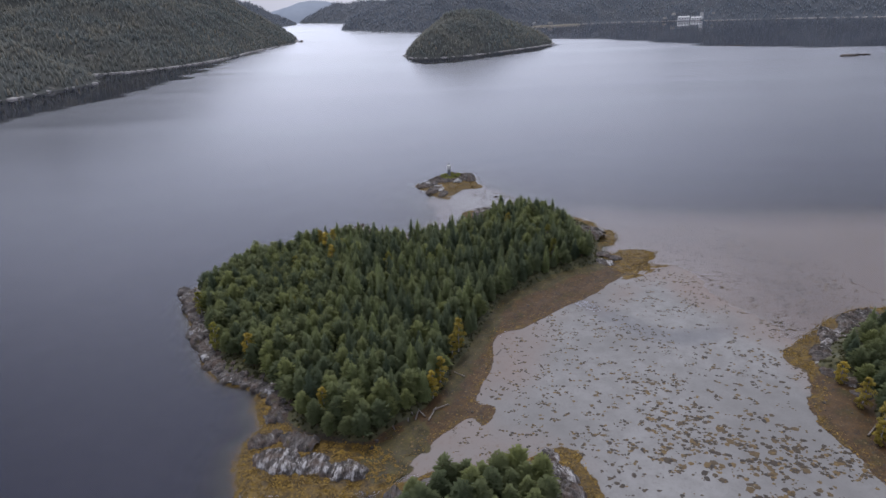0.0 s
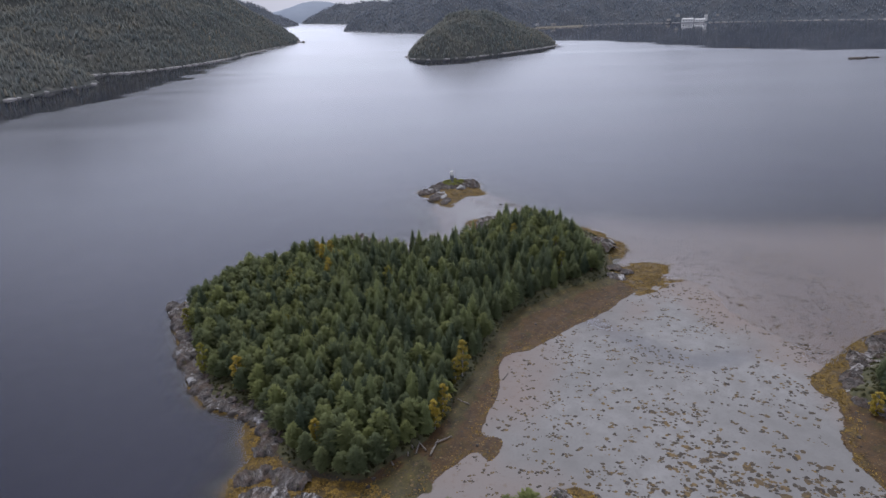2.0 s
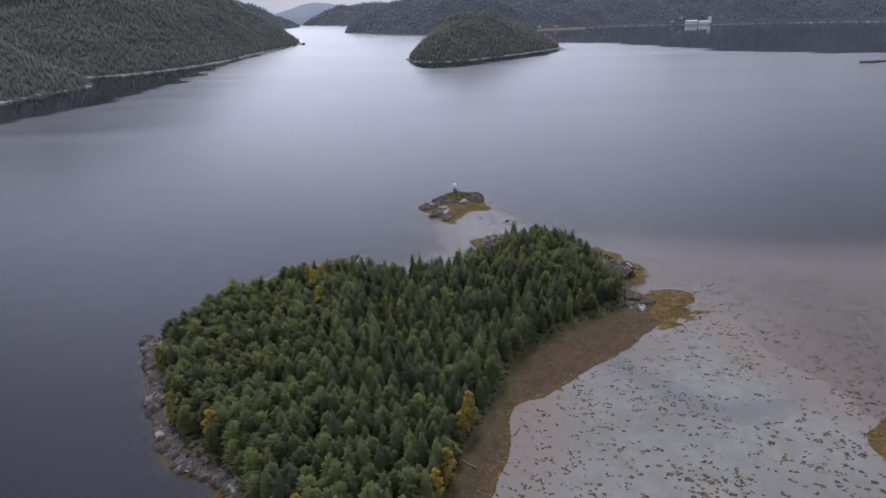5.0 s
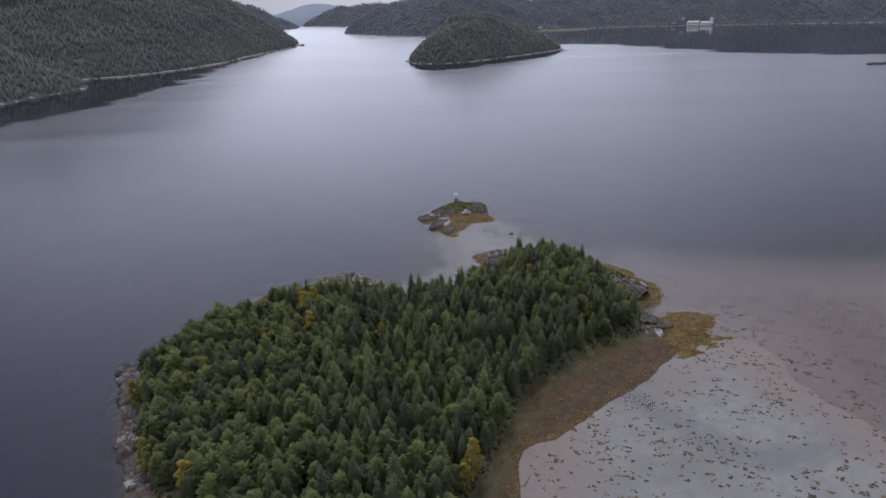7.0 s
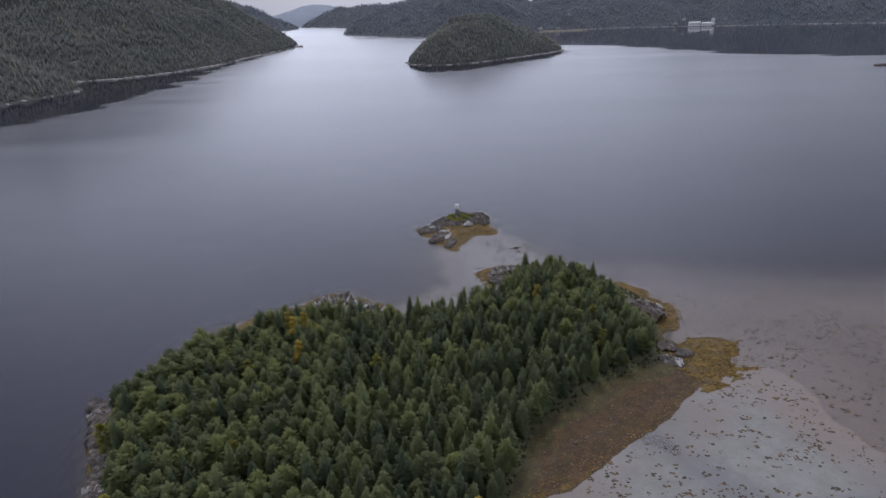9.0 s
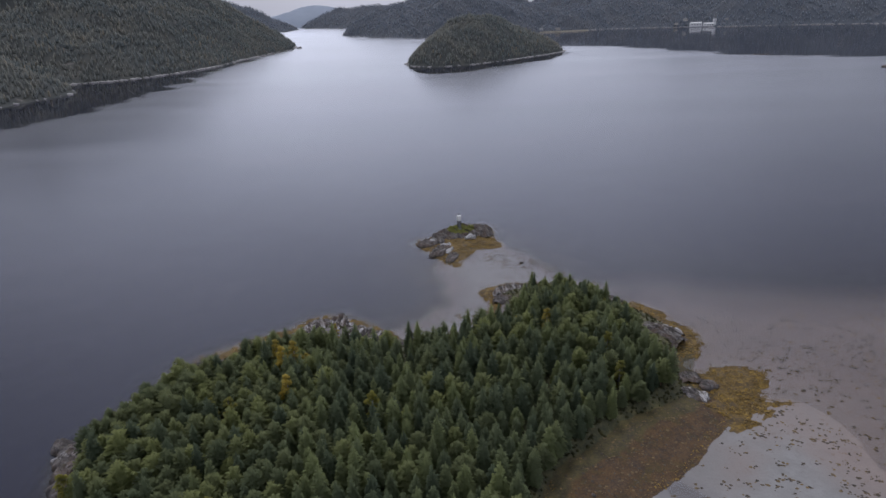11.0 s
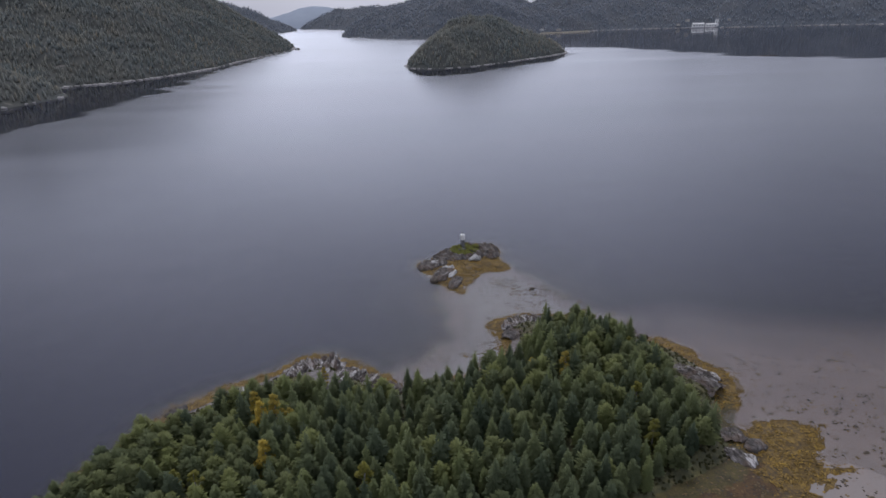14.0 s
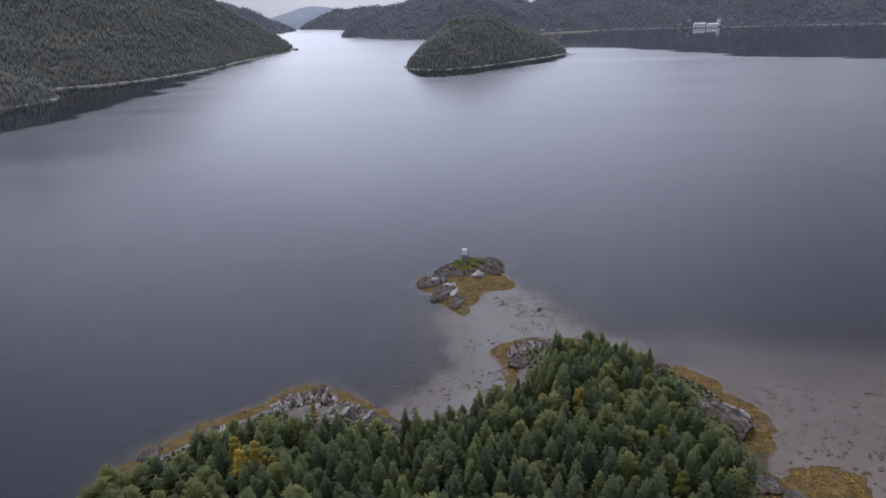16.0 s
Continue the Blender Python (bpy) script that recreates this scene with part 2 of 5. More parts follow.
def far_forest_material(name, a, b, c, autumn):
    k = Nodes(name)
    geo = k.n.new("ShaderNodeNewGeometry")
    col = k.ramp(geo.outputs["Random Per Island"], (0.0, a), (0.5, b), (0.9, c), (1.0, autumn))
    col = k.mix(k.ramp(k.noise(0.012, 5, 0.65), (0.42, 0.0), (0.66, 0.75)), col, tuple(0.5 * (p + q) for p, q in zip(c, autumn)))
    col = k.mix(k.ramp(k.noise(0.008, 3, 0.6, (1, 1, 2)), (0.40, 0.5), (0.6, 0.0)), col, a)
    return k.done(col, 0.85, None, 0.15)


def water_material():
    """Sea water: a mirror by Fresnel over a body that hides the bed as it gets deeper."""
    k = Nodes("sea_water")
    k.n.remove(k.bsdf)
    swell = k.noise(0.05, 3, 0.5, (0.18, 2.0, 1, 0, 0, 0.06))
    ripple = k.noise(0.9, 3, 0.55, (0.5, 1.6, 1, 0, 0, 0.1))
    wind = k.noise(0.006, 5, 0.6, (0.22, 2.0, 1, 0, 0, 0.05))
    still = k.math("ADD", k.attr("calm"), k.math("MULTIPLY", k.math("SUBTRACT", wind, 0.5), 1.5))
    still = k.ramp(still, (0.45, 0.0), (0.60, 1.0))
    ruffled = k.math("SUBTRACT", 1.0, k.math("MULTIPLY", still, 0.85))
    height = k.math("ADD", k.math("MULTIPLY", ripple, 0.05), k.math("MULTIPLY", swell, 0.08))
    bump = k.bump(k.math("MULTIPLY", height, ruffled), 0.22, 1.0)
    gloss = k.n.new("ShaderNodeBsdfGlossy")
    gloss.inputs["Color"].default_value = (1, 1, 1, 1)
    k.put(gloss.inputs["Roughness"], k.mix(still, k.ramp(wind, (0.35, 0.20), (0.7, 0.25)), (0.07, 0.07, 0.07)))
    k.l.new(bump, gloss.inputs["Normal"])
    clear = k.n.new("ShaderNodeBsdfTransparent")
    clear.inputs["Color"].default_value = (0.95, 0.955, 0.97, 1)
    body = k.n.new("ShaderNodeBsdfDiffuse")
    body.inputs["Color"].default_value = (0.008, 0.009, 0.024, 1)
    deep = k.n.new("ShaderNodeMixShader")
    k.l.new(k.attr("murk"), deep.inputs[0])
    k.l.new(clear.outputs[0], deep.inputs[1])
    k.l.new(body.outputs[0], deep.inputs[2])
    fres = k.n.new("ShaderNodeFresnel")
    fres.inputs["IOR"].default_value = 1.33
    k.l.new(bump, fres.inputs["Normal"])
    top = k.n.new("ShaderNodeMixShader")
    k.l.new(fres.outputs[0], top.inputs[0])
    k.l.new(deep.outputs[0], top.inputs[1])
    k.l.new(gloss.outputs[0], top.inputs[2])
    k.l.new(top.outputs[0], k.n["Material Output"].inputs["Surface"])
    return k.mat


def plain_material(name, color, rough=0.6, metal=0.0):
    k = Nodes(name)
    f = k.noise(2.5, 4, 0.6)
    dim = tuple(c * 0.78 for c in color)
    return k.done(k.ramp(f, (0.35, dim), (0.65, color)), rough, k.bump(f, 0.15, 0.02), 0.4, metal)


M_GROUND, M_WATER = ground_material(), water_material()
M_WHITE = plain_material("white_paint", (0.80, 0.80, 0.79), 0.5)
M_CONCRETE = plain_material("weathered_concrete", (0.34, 0.34, 0.35), 0.85)
M_STEEL = plain_material("galvanised_steel", (0.20, 0.21, 0.23), 0.5, 0.6)
M_GLASS = plain_material("dark_lantern_glass", (0.03, 0.035, 0.04), 0.1)
M_ROOF = plain_material("grey_roofing", (0.16, 0.16, 0.17), 0.7)
M_HOUSE = plain_material("pale_boards", (0.55, 0.52, 0.47), 0.7)
M_FIELD = plain_material("mown_field", (0.19, 0.17, 0.13), 0.9)

# ---- arithmetic for shapes ----
RNG = np.random.default_rng(7)


def lattice(ix, iy, seed):
    h = (ix.astype(np.int64) * 374761393 + iy.astype(np.int64) * 668265263 + seed * 2147483) & 0xFFFFFFFF
    h = ((h ^ (h >> 13)) * 1274126177) & 0xFFFFFFFF
    return ((h ^ (h >> 16)) & 0xFFFF) / 65535.0


def value_noise(x, y, seed):
    ix, iy = np.floor(x), np.floor(y)
    fx, fy = x - ix, y - iy
    fx, fy = fx * fx * (3 - 2 * fx), fy * fy * (3 - 2 * fy)
    a, b = lattice(ix, iy, seed), lattice(ix + 1, iy, seed)
    c, d = lattice(ix, iy + 1, seed), lattice(ix + 1, iy + 1, seed)
    return (a + (b - a) * fx) * (1 - fy) + (c + (d - c) * fx) * fy


def fbm(x, y, size, octaves=4, seed=1):
    """Noise of about -1 to 1, with features of that size in metres."""
    total, amp, scale = 0.0, 1.0, 1.0 / size
    for o in range(octaves):
        total = total + amp * (value_noise(x * scale + 31.7 * o, y * scale - 17.3 * o, seed + o) * 2 - 1)
        amp, scale = amp * 0.5, scale * 2.03
    return total / 1.6


def step(a, b, v):
    s = np.clip((v - a) / (b - a), 0, 1)
    return s * s * (3 - 2 * s)


def rounded(points, n=4):
    """A closed smooth line through the corners of a plan."""
    p = np.array(points, float)
    a, b, c, d = np.roll(p, 1, 0), p, np.roll(p, -1, 0), np.roll(p, -2, 0)
    out = []
    for u in np.arange(n) / n:
        out.append(0.5 * (2 * b + (c - a) * u + (2 * a - 5 * b + 4 * c - d) * u**2 + (3 * b - a - 3 * c + d) * u**3))
    return np.stack(out, 1).reshape(-1, 2)


def inside(x, y, line, reach=60.0):
    """Metres inside a closed line (negative outside), down to -reach."""
    line = np.asarray(line)
    flat_x, flat_y = np.ravel(x), np.ravel(y)
    out = np.full(flat_x.shape, -reach)
    lo, hi = line.min(0) - reach, line.max(0) + reach
    near = np.where((flat_x > lo[0]) & (flat_x < hi[0]) & (flat_y > lo[1]) & (flat_y < hi[1]))[0]
    px, py = flat_x[near], flat_y[near]
    best, odd = np.full(px.shape, 1e9), np.zeros(px.shape, bool)
    for (ax, ay), (bx, by) in zip(line, np.roll(line, -1, 0)):
        ex, ey = bx - ax, by - ay
        u = np.clip(((px - ax) * ex + (py - ay) * ey) / (ex * ex + ey * ey + 1e-9), 0, 1)
        best = np.minimum(best, (px - ax - u * ex) ** 2 + (py - ay - u * ey) ** 2)
        if abs(ey) > 1e-9:
            odd ^= ((ay > py) != (by > py)) & (px < ax + (py - ay) / ey * ex)
    d = np.sqrt(best)
    out[near] = np.where(odd, d, -np.minimum(d, reach))
    return out.reshape(np.shape(x))


def mesh_from(name, verts, faces, mat, smooth=False, normals=None):
    """A mesh from arrays; faces is an array of triangles or quads."""
    me = bpy.data.meshes.new(name)
    faces = np.asarray(faces, np.int32)
    if normals is not None:
        p = np.asarray(verts)[faces]
        side = np.einsum("ij,ij->i", np.cross(p[:, 1] - p[:, 0], p[:, 2] - p[:, 0]), np.asarray(normals)[faces].sum(1))
        faces = np.where(side[:, None] < 0, faces[:, ::-1], faces)
    n, k = faces.shape
    me.vertices.add(len(verts))
    me.vertices.foreach_set("co", np.asarray(verts, np.float32).ravel())
    me.loops.add(n * k)
    me.loops.foreach_set("vertex_index", faces.ravel())
    me.polygons.add(n)
    me.polygons.foreach_set("loop_start", np.arange(0, n * k, k, dtype=np.int32))
    if smooth:
        me.polygons.foreach_set("use_smooth", np.ones(n, bool))
    me.materials.append(mat)
    me.update(calc_edges=True)
    if normals is not None:
        me.normals_split_custom_set_from_vertices(np.asarray(normals, float).tolist())
    return me


def part_mesh(name, me, parent=None, label=""):
    ob = new(name, me)
    ob.parent = parent
    if label:
        ob["label"] = label
    return ob


def part(name, bm, mat, parent, label=""):
    me = bpy.data.meshes.new(name)
    bm.to_mesh(me)
    bm.free()
    me.materials.append(mat)
    return part_mesh(name, me, parent, label)


def empty_at(name, x, y, z, turn=0.0):
    ob = new(name)
    ob.matrix_basis = pose(x, y, z, 0, 0, turn)
    return ob


def give(me, name, values):
    a = me.attributes.new(name, "FLOAT", "POINT")
    a.data.foreach_set("value", np.asarray(values, np.float32).ravel())


def grid_faces(nx, ny):
    i = np.arange(nx * ny).reshape(ny, nx)
    return np.stack([i[:-1, :-1], i[:-1, 1:], i[1:, 1:], i[1:, :-1]], -1).reshape(-1, 4)


def spaced(lo, hi, size, out_lo, out_hi, growth=1.18):
    """Even steps from lo to hi, then ever wider ones out to the far limits."""
    mid = np.arange(lo, hi + size / 2, size)
    up, down, s, v = [], [], size, mid[-1]
    while v < out_hi:
        s *= growth
        v += s
        up.append(v)
    s, v = size, lo
    while v > out_lo:
        s *= growth
        v -= s
        down.append(v)
    return np.array(down[::-1] + list(mid) + up)


# ---- the plan of the shore ----
ISLAND = rounded([(-96, 210), (-92, 197), (-85, 183), (-77, 168), (-70, 157), (-62, 150), (-53, 146), (-47, 138), (-44, 131), (-36, 124),
                  (-20, 119), (-13, 125), (-6, 131), (-1, 139), (3, 152), (9, 163), (17, 180), (25, 196), (45, 213), (61, 223), (66, 232),
                  (69, 245), (73, 258), (66, 274), (54, 287), (40, 294), (26, 295), (18, 290), (19, 281), (13, 270), (2, 262), (-11, 256),
                  (-20, 258), (-33, 269), (-43, 274), (-55, 265), (-65, 258), (-74, 249), (-83, 239), (-89.5, 229), (-94, 219)])
MUDBANK = rounded([(-14, 108), (-3, 121), (6, 129), (9, 126), (12, 130), (13, 134), (8, 136), (10, 142), (15, 156), (17, 170), (29, 177), (42, 189),
                   (54, 197), (63, 206), (70, 213), (74, 215), (69, 236), (66, 243), (45, 240), (20, 200), (0, 160), (-14, 130), (-24, 116)])
SPIT = rounded([(-52, 143), (-51, 134), (-49, 127), (-52, 120), (-50, 112), (-46, 105), (-33, 103), (-18, 105), (-12, 110), (-16, 119), (-30, 127), (-44, 138)])
GOLD = rounded([(66, 235), (72, 238), (79, 239.5), (85, 236), (90, 231), (87, 225), (84, 219), (77, 213), (72, 212), (69, 220), (66, 228)])
POINT = rounded([(66, 282), (73, 271), (80, 257), (77, 250), (71, 243), (64, 246), (60, 272)])
FARWEED = rounded([(-84, 242), (-76, 254.5), (-69, 262.5), (-61, 265.5), (-52, 271), (-43, 279), (-30, 273.5), (-20, 264), (-11, 258), (6, 265), (14, 273), (15, 283), (13, 293), (20, 300),
                   (34, 301), (50, 296), (40, 280), (20, 265), (-10, 250), (-45, 262), (-78, 240)])
ISLET = rounded([(-12.5, 349), (-8, 353), (-2, 358), (4, 364.5), (14, 370), (21.5, 365), (22.5, 353), (24, 340), (14, 338), (8, 327), (4.3, 319.5), (-0.5, 325), (-6.6, 334.5), (-11, 345)])
FRONT = rounded([(-14, 92), (-13, 102), (-4, 109), (9, 112), (20, 113), (26, 108), (28, 98), (22, 88), (-4, 84)])
FRONTWEED = rounded([(14, 113), (26, 118), (32, 111), (33, 98), (28, 84), (-20, 84), (-16, 104), (0, 112)])
EAST = rounded([(165, 170), (147, 174), (132, 172), (118, 163), (107, 151), (105, 145), (109, 137), (107, 128), (103, 118), (104, 106), (110, 80), (180, 70), (215, 110), (200, 160)])
EASTMUD = rounded([(110, 147), (102, 145), (96, 134), (91, 122), (93, 112), (93, 100), (92, 70), (120, 60), (125, 100), (120, 135)])
EASTWEED = rounded([(170, 176), (148, 179), (134, 178), (118, 168), (102, 154), (101, 146), (108, 143), (120, 155), (150, 168)])
FLAT = rounded([(-6, 118), (8, 128), (20, 165), (45, 188), (58, 198), (70, 212), (86, 216), (92, 205), (94, 186), (98, 168), (103, 150), (110, 120), (108, 60), (20, 60), (24, 112), (4, 116)])
MARSH = rounded([(-21, 119), (-14, 124), (-8, 129), (-4.5, 124), (-6, 116), (-12, 109), (-18, 110)])
SHOAL = rounded([(-14, 262), (-4, 276), (3, 300), (0, 320), (8, 332), (24, 340), (36, 326), (46, 310), (60, 292), (40, 280), (16, 262)])
SHALLOW = rounded([(60, 200), (70, 285), (100, 282), (150, 272), (230, 262), (330, 230), (330, 100), (100, 90), (90, 160)])
CHANNEL = rounded([(42, 194), (49, 186), (55, 175), (64, 165), (76, 161), (90, 167), (96, 172), (83, 169), (70, 171), (61, 181), (54, 191), (47, 198)])
# sheltered water under the hills, its edge shaped to fit reflections in the camera's view
WEST_LEE = rounded([(-412, 582), (-400, 656), (-366, 815), (-366, 1005), (-379, 1309), (-391, 1737), (-410, 2050), (-900, 2000), (-900, 560)])
ISLE_LEE = rounded([(-52, 1300), (-22, 1150), (40, 1150), (87, 1195), (216, 1345), (300, 1520), (150, 1500), (0, 1400)])
EAST_LEE = rounded([(333, 1730), (468, 1588), (577, 1345), (684, 1214), (848, 1188), (1500, 1100), (3000, 1000), (3000, 2600), (400, 2600), (330, 2200)])


def ground_height(x, y):
    """Height of the ground and sea bed, with what lies on it."""
    n1, n2, n3 = fbm(x, y, 22, 4, 3), fbm(x, y, 5, 3, 9), fbm(x, y, 90, 3, 21)
    edge = n2 * 1.3 + n1 * 0.9 + fbm(x, y, 1.8, 2, 13) * 0.7
    isl, mud, spit, gold = inside(x, y, ISLAND) + edge * 0.7, inside(x, y, MUDBANK) + edge * 0.6, inside(x, y, SPIT) + edge, inside(x, y, GOLD, 20) + edge * 1.6 + fbm(x * 0.6, y, 5.5, 4, 33) * 6.0 - 0.8
    point, farweed, islet = inside(x, y, POINT) + edge * 1.5, inside(x, y, FARWEED) + edge * 1.4, inside(x, y, ISLET) + edge * 0.8
    front, frontweed, east = inside(x, y, FRONT) + edge * 0.7, inside(x, y, FRONTWEED) + edge, inside(x, y, EAST) + edge * 0.7
    eastmud, eastweed = inside(x, y, EASTMUD) + edge, inside(x, y, EASTWEED) + edge
    flat, shoal, shallow = inside(x, y, FLAT, 90), inside(x, y, SHOAL, 60) + n1 * 5 + n2 * 2, inside(x, y, SHALLOW, 120)
    channel = inside(x, y, CHANNEL, 20) + n2 * 0.5
    marsh = inside(x, y, MARSH, 20) + edge
    h = np.full(np.shape(x), -7.0) + n3
    h = np.maximum(h, -0.50 + 0.020 * np.clip(shallow, 0, 18) + np.minimum(shallow, 0) * 0.028 + n3 * 0.12 + n1 * 0.06)
    h = np.maximum(h, -0.30 + np.minimum(shoal, 0) * 0.05 + step(0, 12, shoal) * 0.18 + n1 * 0.1)
    h = np.maximum(h, 0.06 + np.minimum(flat, 0) * 0.008 - step(30, 90, -flat) * 7 - np.clip(-10 - x, 0, 40) * 0.4 + step(0, 26, flat) * 0.30 + n1 * 0.05 + n2 * 0.015)
    h = h - 0.12 * step(-1.0, 1.5, channel)
    for sd, top in ((mud, 0.75), (eastmud, 0.7), (gold, 0.45), (point, 0.8), (farweed, 0.8), (frontweed, 0.7), (eastweed, 0.8), (spit, 1.0), (islet, 0.9)):
        h = np.maximum(h, 0.02 + top * step(0, 9, sd) + np.minimum(sd, 0) * 0.28 + n2 * 0.12)
    for sd, rim, slope in ((isl, 2.0, 0.055), (front, 1.4, 0.05), (east, 2.0, 0.10)):
        h = np.maximum(h, 0.35 + rim * step(0, 5.5, sd) + slope * np.clip(sd, 0, 60) + np.minimum(sd, 0) * 0.5 + (n2 * 0.5 + n1 * 0.6) * step(0, 6, sd))
    h = np.maximum(h, -0.4 + 1.3 * step(2.5, 9, islet) + n2 * 0.3 + np.minimum(islet, 0) * 0.5)
    land = np.maximum(np.maximum(isl, front), east)
    bank = np.maximum(step(-3, 1, np.maximum(mud, eastmud)), np.maximum(step(-2, 1, np.maximum(gold, point)) * 0.8, step(-4, -1, spit)))
    fringe = np.maximum(mud, eastmud)
    masks = dict(
        mud=step(-0.5, 1.0, np.maximum(mud, eastmud)),
        weed=np.maximum.reduce([0.5 * step(0, 0.6, fringe) * (1 - step(1.2, 4.0, fringe + n1 * 2))] + [step(-1.8, 0.2, v) for v in (gold, point, farweed, eastweed, spit, islet)] + [step(-0.5, 1, frontweed), 0.8 * step(-2.0, -0.8, isl + n1 * 1.5) * step(-36, -44, x)]) * (1 - step(0, 2, land)),
        rock=step(-0.4, 0.6, land) * 0.9 * (1 - bank),
        soil=step(1.5, 4.5, land + n1 * 1.5 + bank * 1.5) * step(0.7, 1.1, np.hypot((x + 38) / 8, (y - 260) / 6.5) + n2 * 0.1),
        under=(1 - step(-0.10, 0.20, h + n1 * 0.10)) * (1 - 0.65 * step(-2, 9, shoal)) * (1 - 0.7 * step(-1, 1, channel)),
        marsh=np.maximum(step(-1.5, 1.0, marsh), 0.8 * step(-6.5, -1.5, isl + n1 * 2.0) * step(-8, 4, x) * step(262, 240, y)),
        channel=step(-2.5, 2, channel),
        dark=1 - np.maximum.reduce([step(-25, 0, shallow), step(-6, 2, shoal), step(-30, -5, flat) * step(-14, -8, x)]),
    )
    return h, masks


def ground_at(x, y):
    return float(ground_height(np.array([float(x)]), np.array([float(y)]))[0][0])


def build_ground():
    gx, gy = spaced(-118, 172, 1.05, -7000, 7000), spaced(84, 376, 1.05, -3000, 7000)
    x, y = np.meshgrid(gx, gy)
    h, masks = ground_height(x, y)
    me = mesh_from("ground", np.stack([x, y, h], -1).reshape(-1, 3), grid_faces(len(gx), len(gy)), M_GROUND, True)
    for key, v in masks.items():
        give(me, key, v)
    tagged(new("ground", me), "grey tidal sand, brown mud bank and dark sea bed", "ground", "", "structure")
    gx, gy = spaced(-120, 240, 2.8, -7000, 7000, 1.09), spaced(84, 390, 2.8, -3000, 7000, 1.065)
    x, y = np.meshgrid(gx, gy)
    h, _ = ground_height(x, y)
    me = mesh_from("water", np.stack([x, y, 0 * h], -1).reshape(-1, 3), grid_faces(len(gx), len(gy)), M_WATER, True)
    west = inside(x, y, WEST_LEE, 300)
    isle = inside(x, y, ISLE_LEE, 300)
    east = inside(x, y, EAST_LEE, 300)
    give(me, "calm", np.maximum.reduce([0.95 * step(-30, 120, west), step(-40, 20, isle), step(-120, 60, east)]))
    give(me, "murk", 1 - np.exp(-0.75 * np.clip(-h - 0.05, 0, 20)))
    tagged(new("water", me), "calm grey-blue fjord water, clear over the sand", "water", "", "structure")


build_ground()

# ---- trees ----
def stem(height, r0, r1, sides=6, bend=0.0, rng=RNG):
    zs = np.linspace(-0.6, height, 5)
    rad = np.linspace(r0, r1, 5)
    a = np.arange(sides) * 2 * math.pi / sides
    off = bend * np.sin(zs / max(height, 0.1) * 2.2)
    v = np.stack([np.stack([np.cos(a) * r + o, np.sin(a) * r, np.full(sides, z)], -1) for z, r, o in zip(zs, rad, off)]).reshape(-1, 3)
    f = []
    for i in range(4):
        for s in range(sides):
            b, t = i * sides, (s + 1) % sides
            f.append((b + s, b + t, b + t + sides, b + s + sides))
    return v, np.array(f)


def tufts(centres, size, rng, lean=0.7):
    """Small ragged sprays of needles or leaves: a bent triangle pair at each centre."""
    n = len(centres)
    a = rng.random(n) * 2 * math.pi
    up = (rng.random(n) - 0.3) * lean
    d = np.stack([np.cos(a), np.sin(a), up], -1) * size[:, None]
    s = np.stack([-np.sin(a), np.cos(a), (rng.random(n) - 0.5) * 1.2], -1) * size[:, None] * 0.55
    lift = np.zeros((n, 3))
    lift[:, 2] = size * 0.25
    v = np.stack([centres - d, centres + s + lift, centres + d, centres - s + lift * 0.4], 1).reshape(-1, 3)
    b = np.arange(n)[:, None, None] * 4
    return v, (b + np.array([[0, 1, 2], [0, 2, 3]])[None]).reshape(-1, 3)


def outward(points, centres, own, share=0.8):
    """Normals that turn with the crown as a whole, a little with each spray."""
    n = points - centres
    n = n / (np.linalg.norm(n, axis=1, keepdims=True) + 1e-9)
    n = n * share + own * (1 - share)
    return n / (np.linalg.norm(n, axis=1, keepdims=True) + 1e-9)


def spray_normals(v, per):
    """One upward normal for each spray of so many points."""
    q = v.reshape(-1, per, 3)
    n = np.cross(q[:, 1] - q[:, 0], q[:, 2] - q[:, 0])
    n = n / (np.linalg.norm(n, axis=1, keepdims=True) + 1e-9)
    n = np.where(n[:, 2:] < 0, -n, n)
    return np.repeat(n, per, 0)


def sprays(root, way, length, width, rng):
    """Needle sprays: a kite from each root along its way, drooping at the tip, with a raised middle."""
    n = len(root)
    side = np.cross(way, (0, 0, 1.0))
    side = side / (np.linalg.norm(side, axis=1, keepdims=True) + 1e-9) * width[:, None]
    tip = root + way * length[:, None]
    tip[:, 2] -= length * 0.22
    mid = root + way * (length * 0.5)[:, None]
    roll = (rng.random((n, 1)) - 0.5) * width[:, None] * 1.1
    up = np.concatenate([np.zeros((n, 2)), roll], 1)
    v = np.stack([root, mid + side + up, tip, mid - side - up], 1).reshape(-1, 3)
    b = np.arange(n)[:, None, None] * 4
    return v, (b + np.array([[0, 1, 2], [0, 2, 3]])[None]).reshape(-1, 3)


